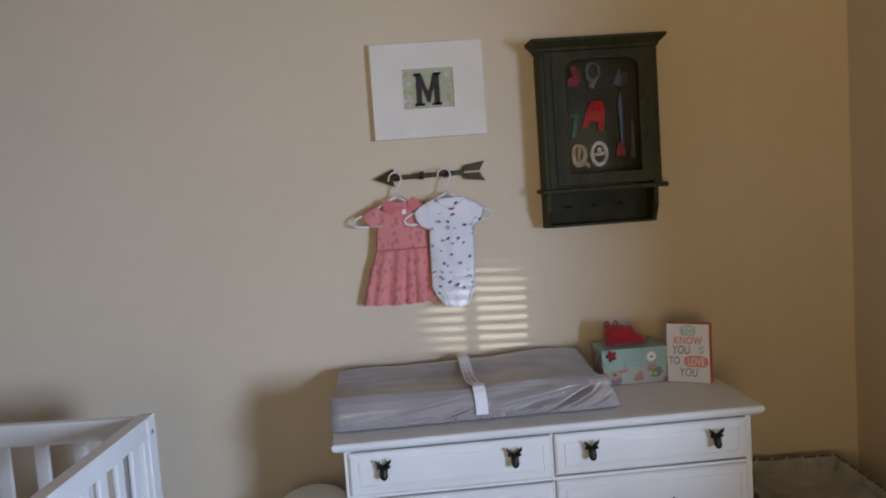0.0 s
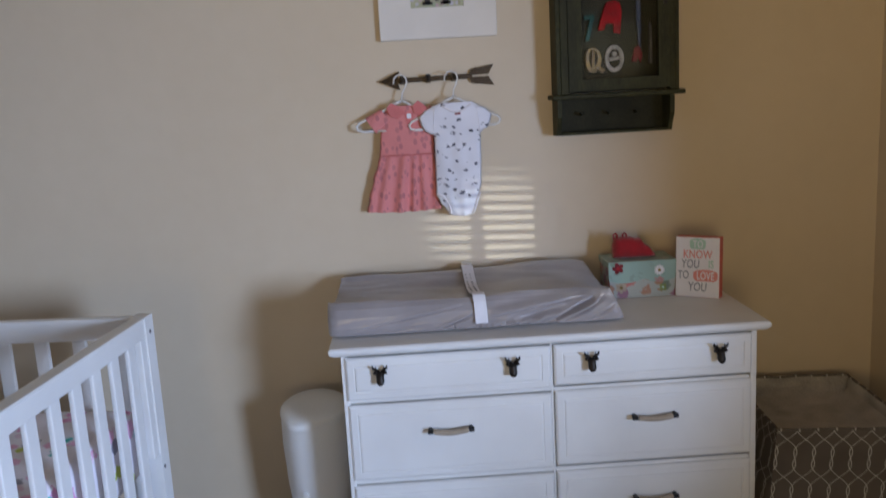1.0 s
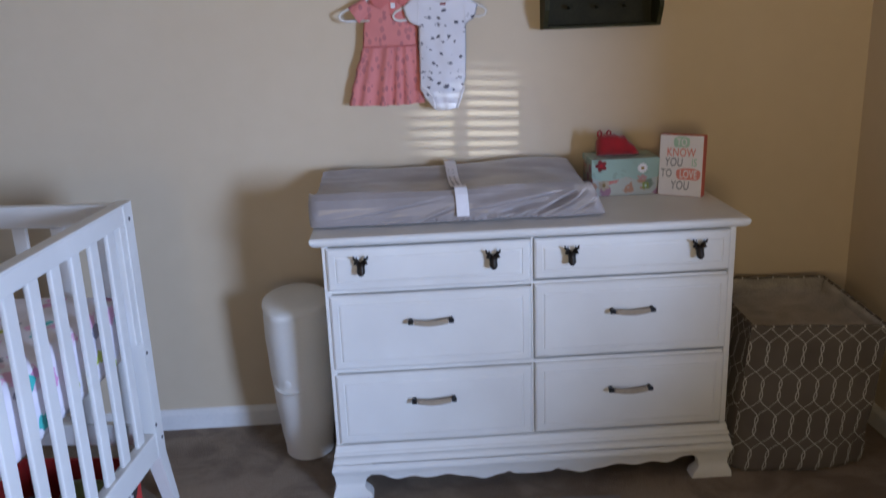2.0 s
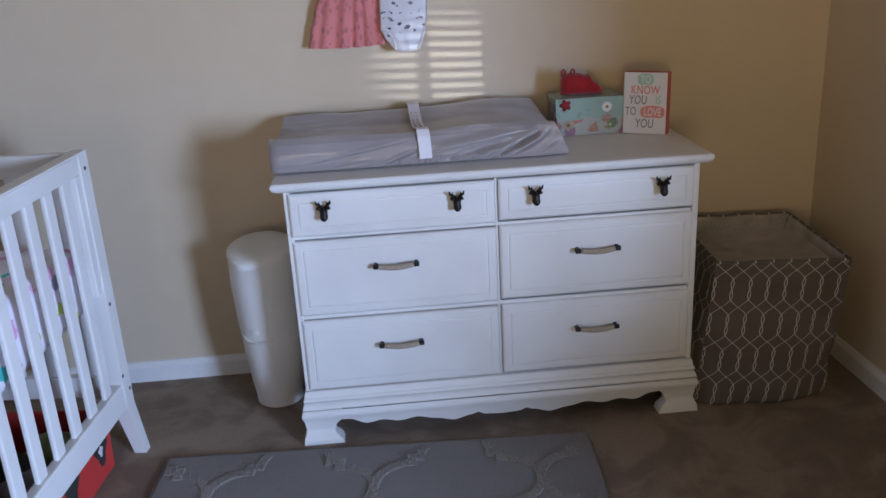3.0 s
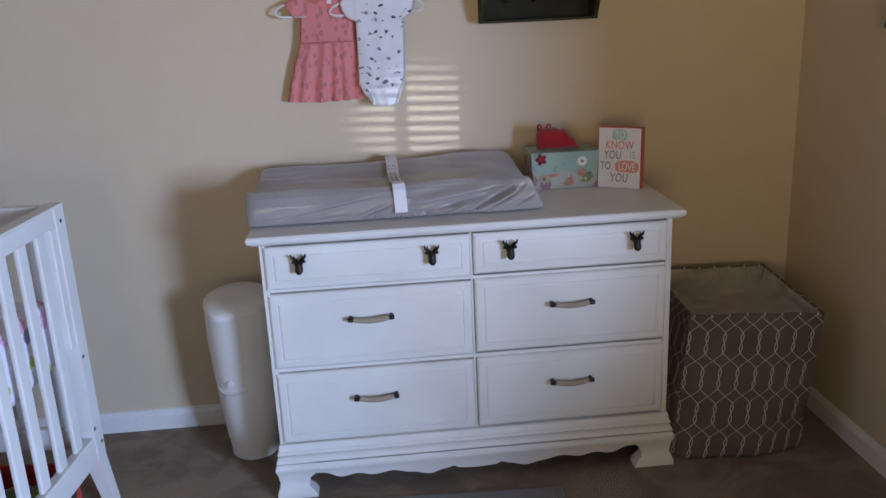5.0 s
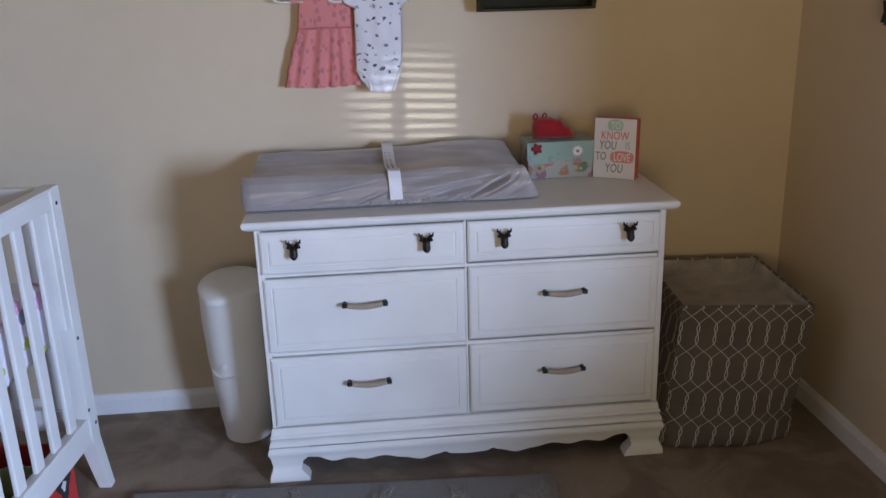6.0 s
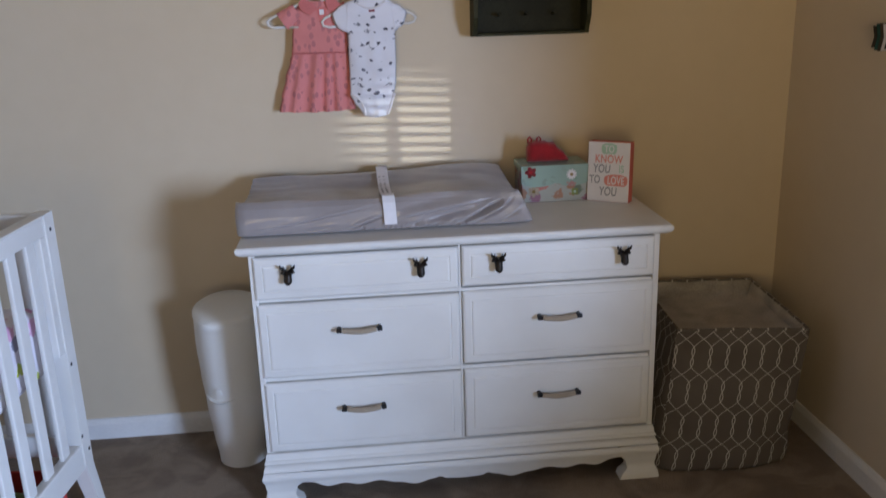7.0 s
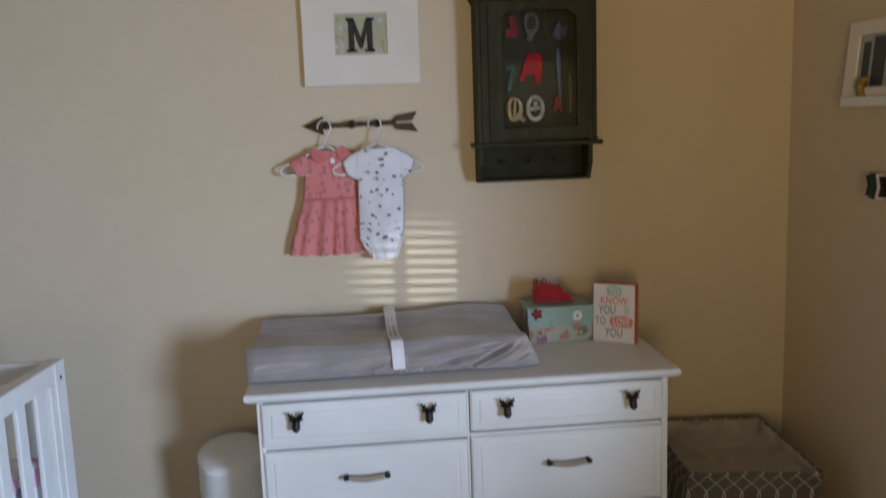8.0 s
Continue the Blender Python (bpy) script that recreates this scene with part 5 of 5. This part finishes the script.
# open rail below with shaped ends and pegs
for x0, x1 in ((CX0 + 0.001, CX0 + 0.015), (CX1 - 0.028, CX1 - 0.014)):
    bm = bmesh.new()
    prism(bm, [(-0.001, 1.4755), (-CD + 0.002, 1.4755), (-CD + 0.004, 1.42), (-CD + 0.018, 1.395), (-CD + 0.028, 1.38), (-0.07, 1.362), (-0.001, 1.36)], x0, x1, lambda a, b, d: (d, a, b))
    part("bracket", bm, GREEN, cab)
part("back_rail", a_box(CX0 + 0.0155, CX1 - 0.0285, -0.014, -0.001, 1.361, 1.4755, bevel=0.001, seg=1), GREENIN, cab)
part("bottom_rail", a_box(CX0 + 0.0155, CX1 - 0.0285, -0.07, -0.015, 1.3615, 1.37, bevel=0.001, seg=1), GREEN, cab)
for x in (0.55, 0.64, 0.73):
    bm = bmesh.new()
    tube(bm, [(x, -0.0145, 1.425), (x, -0.045, 1.428), (x, -0.05, 1.43)], [0.005, 0.005, 0.007], 8)
    part("peg", bm, GREENIN, cab)

cab.matrix_basis = Matrix.Translation((0, 0, -0.009)) @ cab.matrix_basis

# painted wooden shapes on the cabinet's back, and one strip for a glint
YI = 0.0085


def shape(name, pts, material, label, d1=YI + 0.012, hole=None, extra=()):
    bm = bmesh.new()
    if hole:
        loft(bm, [[on_north(a, b, d) for a, b in p] for p, d in ((pts, YI), (pts, d1), (hole, d1), (hole, YI), (pts, YI))], caps=False)
    else:
        prism(bm, pts, YI, d1, on_north)
    for p in extra:
        prism(bm, p, YI + 0.001, d1 + 0.003, on_north)
    tagged(part(name, bm, material), label, "ornament", group="painted shapes in the wall cabinet")


def oval(x, z, w, h, n=28, wob=0.0):
    return [(x + w * math.cos(a) * (1 + wob * math.sin(3 * a + 1)), z + h * math.sin(a) * (1 + wob * math.cos(2 * a))) for a in (2 * math.pi * i / n for i in range(n))]


def slab(x0, z0, x1, z1, w):
    """A straight stroke from one point to another."""
    d = Vector((x1 - x0, z1 - z0)).normalized() * w / 2
    return [(x0 - d.y, z0 + d.x), (x0 + d.y, z0 - d.x), (x1 + d.y, z1 - d.x), (x1 - d.y, z1 + d.x)]


shape("painted_ring", oval(0.664, 1.59, 0.031, 0.043), DIMWHITE, "white painted oval ring inside the cabinet", hole=oval(0.664, 1.59, 0.02, 0.03), extra=(slab(0.646, 1.588, 0.682, 1.592, 0.012), oval(0.664, 1.604, 0.008, 0.009, 10)))
shape("painted_ring", oval(0.594, 1.588, 0.026, 0.042, wob=0.06), YELLOW, "yellow painted oval ring inside the cabinet", hole=oval(0.594, 1.592, 0.014, 0.029, wob=0.06), extra=(slab(0.6, 1.572, 0.628, 1.55, 0.014), slab(0.592, 1.566, 0.596, 1.62, 0.008)))
shape("painted_letter", [(0.612, 1.682), (0.632, 1.682), (0.638, 1.702), (0.662, 1.7), (0.664, 1.672), (0.684, 1.668), (0.69, 1.74), (0.684, 1.765), (0.664, 1.772), (0.64, 1.766), (0.63, 1.742)], REDPAINT, "red painted wooden letter inside the cabinet", extra=(oval(0.662, 1.742, 0.009, 0.012, 12),))
shape("painted_bar", [(0.57, 1.65), (0.582, 1.65), (0.6, 1.72), (0.598, 1.732), (0.568, 1.728), (0.568, 1.717), (0.585, 1.717)], TEAL, "teal painted angled shape inside the cabinet")
shape("painted_shape", [(0.566, 1.826), (0.602, 1.82), (0.614, 1.842), (0.606, 1.85), (0.606, 1.872), (0.592, 1.892), (0.578, 1.884), (0.586, 1.854), (0.568, 1.846)], ROSE, "rose painted shape inside the cabinet")
shape("painted_ring", oval(0.654, 1.864, 0.026, 0.036, wob=0.05), PALEGREY, "grey painted ring with a tail inside the cabinet", hole=oval(0.656, 1.867, 0.016, 0.025), extra=([(0.636, 1.815), (0.654, 1.808), (0.664, 1.834), (0.65, 1.838)],))
shape("painted_block", [(0.724, 1.822), (0.736, 1.85), (0.744, 1.872), (0.758, 1.852), (0.776, 1.862), (0.772, 1.822), (0.75, 1.812)], NAVY, "dark navy painted shape inside the cabinet")
shape("painted_bar", [(0.744, 1.62), (0.752, 1.62), (0.752, 1.76), (0.742, 1.79), (0.736, 1.76)], NAVY, "dark narrow painted stem inside the cabinet")
# pale strip behind the glass, painting in a glint at its edge
shape("glint_strip", [(0.777, 1.57), (0.786, 1.568), (0.785, 1.68), (0.781, 1.7)], PALEGREY, "pale grey narrow strip standing in for a glint on the pane", d1=YI + 0.02)
shape("painted_shape", [(0.722, 1.578), (0.736, 1.574), (0.74, 1.59), (0.75, 1.572), (0.756, 1.6), (0.744, 1.628), (0.73, 1.62)], ROSE, "rose painted small shape inside the cabinet")

# ---------- on the east wall ----------
ledge = thing("picture_ledge", (1.56, -0.6, 1.565), "narrow white picture ledge on the wall", "picture ledge")
bm = a_box(XE - 0.05, XE - 0.001, -0.953, -0.401, 1.562, 1.574, bevel=0.002)
box(bm, XE - 0.056, XE - 0.0505, -0.953, -0.401, 1.562, 1.59, bevel=0.001, seg=1)
box(bm, XE - 0.01, XE - 0.001, -0.953, -0.401, 1.5745, 1.61, bevel=0.001, seg=1)
part("shelf", bm, TRIM, ledge)
photo = thing("framed_photo", (1.56, -0.5, 1.575), "white framed photo with a dark muted print", "framed photo")
PM = Matrix.Translation((XE - 0.036, 0, 1.575)) @ Matrix.Rotation(radians(5.5), 4, 'Y') @ Matrix.Translation((0, -0.033, 0))


def photo_part(name, bm, material, parent=photo, label=""):
    bm.transform(PM)
    return part(name, bm, material, parent, label)


E4 = lambda y0, y1, z0, z1, x: [(x, y0, z0), (x, y1, z0), (x, y1, z1), (x, y0, z1)]
bm = bmesh.new()
loft(bm, [E4(-0.66, -0.345, 0, 0.232, 0.012), E4(-0.66, -0.345, 0, 0.232, -0.004), E4(-0.655, -0.35, 0.005, 0.227, -0.006), E4(-0.61, -0.4, 0.04, 0.19, -0.005), E4(-0.61, -0.4, 0.04, 0.19, 0.004)], caps=False)
photo_part("frame_border", bm, CANVAS)
pic = photo_part("print", a_box(0.002, 0.0035, -0.61, -0.4, 0.04, 0.19), SNOW, photo, "muted printed photo")
bm = bmesh.new()
for y0, y1, z0, z1 in ((-0.455, -0.42, 0.045, 0.17), (-0.53, -0.47, 0.043, 0.182), (-0.59, -0.55, 0.05, 0.16)):
    box(bm, 0.0012, 0.0019, y0, y1, z0, z1)
photo_part("printed_block", bm, NAVY, pic)
bm = bmesh.new()
tube(bm, [(0.0 + 0.024 * 0, -0.47, 0.022), (0, -0.452, 0.03), (0, -0.446, 0.052), (0, -0.458, 0.072), (0, -0.48, 0.076)], [0.007, 0.012, 0.013, 0.011, 0.006], 10)
bm.transform(Matrix.Translation((XE - 0.044, -0.033, 1.564)))
tagged(part("ornament", bm, YELLOW, smooth=True), "small curved golden ornament on the picture ledge", "ornament")

dart = thing("wall_arrow", (XE - 0.02, -0.7, 1.335), "decorative painted wooden arrow on the wall", "wall art")
bm = bmesh.new()
tube(bm, [(XE - 0.03, -0.588, 1.336), (XE - 0.03, -1.05, 1.336)], 0.005, 10)
part("shaft", bm, BRONZE, dart, smooth=40)
for k, mat_ in enumerate((BRONZE, TEAL, ARROWMETAL, CARDWHITE, BRONZE)):
    bm = bmesh.new()
    y = -0.521 - 0.0155 * k
    hgt = (0.03, 0.036, 0.038, 0.036, 0.03)[k]
    prism(bm, [(y, hgt), (y - 0.0145, hgt - 0.001), (y - 0.0245, 0), (y - 0.0145, -hgt + 0.001), (y, -hgt), (y - 0.01, 0)], 0.022, 0.04, lambda a, b, d: (XE - d, a, 1.336 + b))
    part("feather_band", bm, mat_, dart)
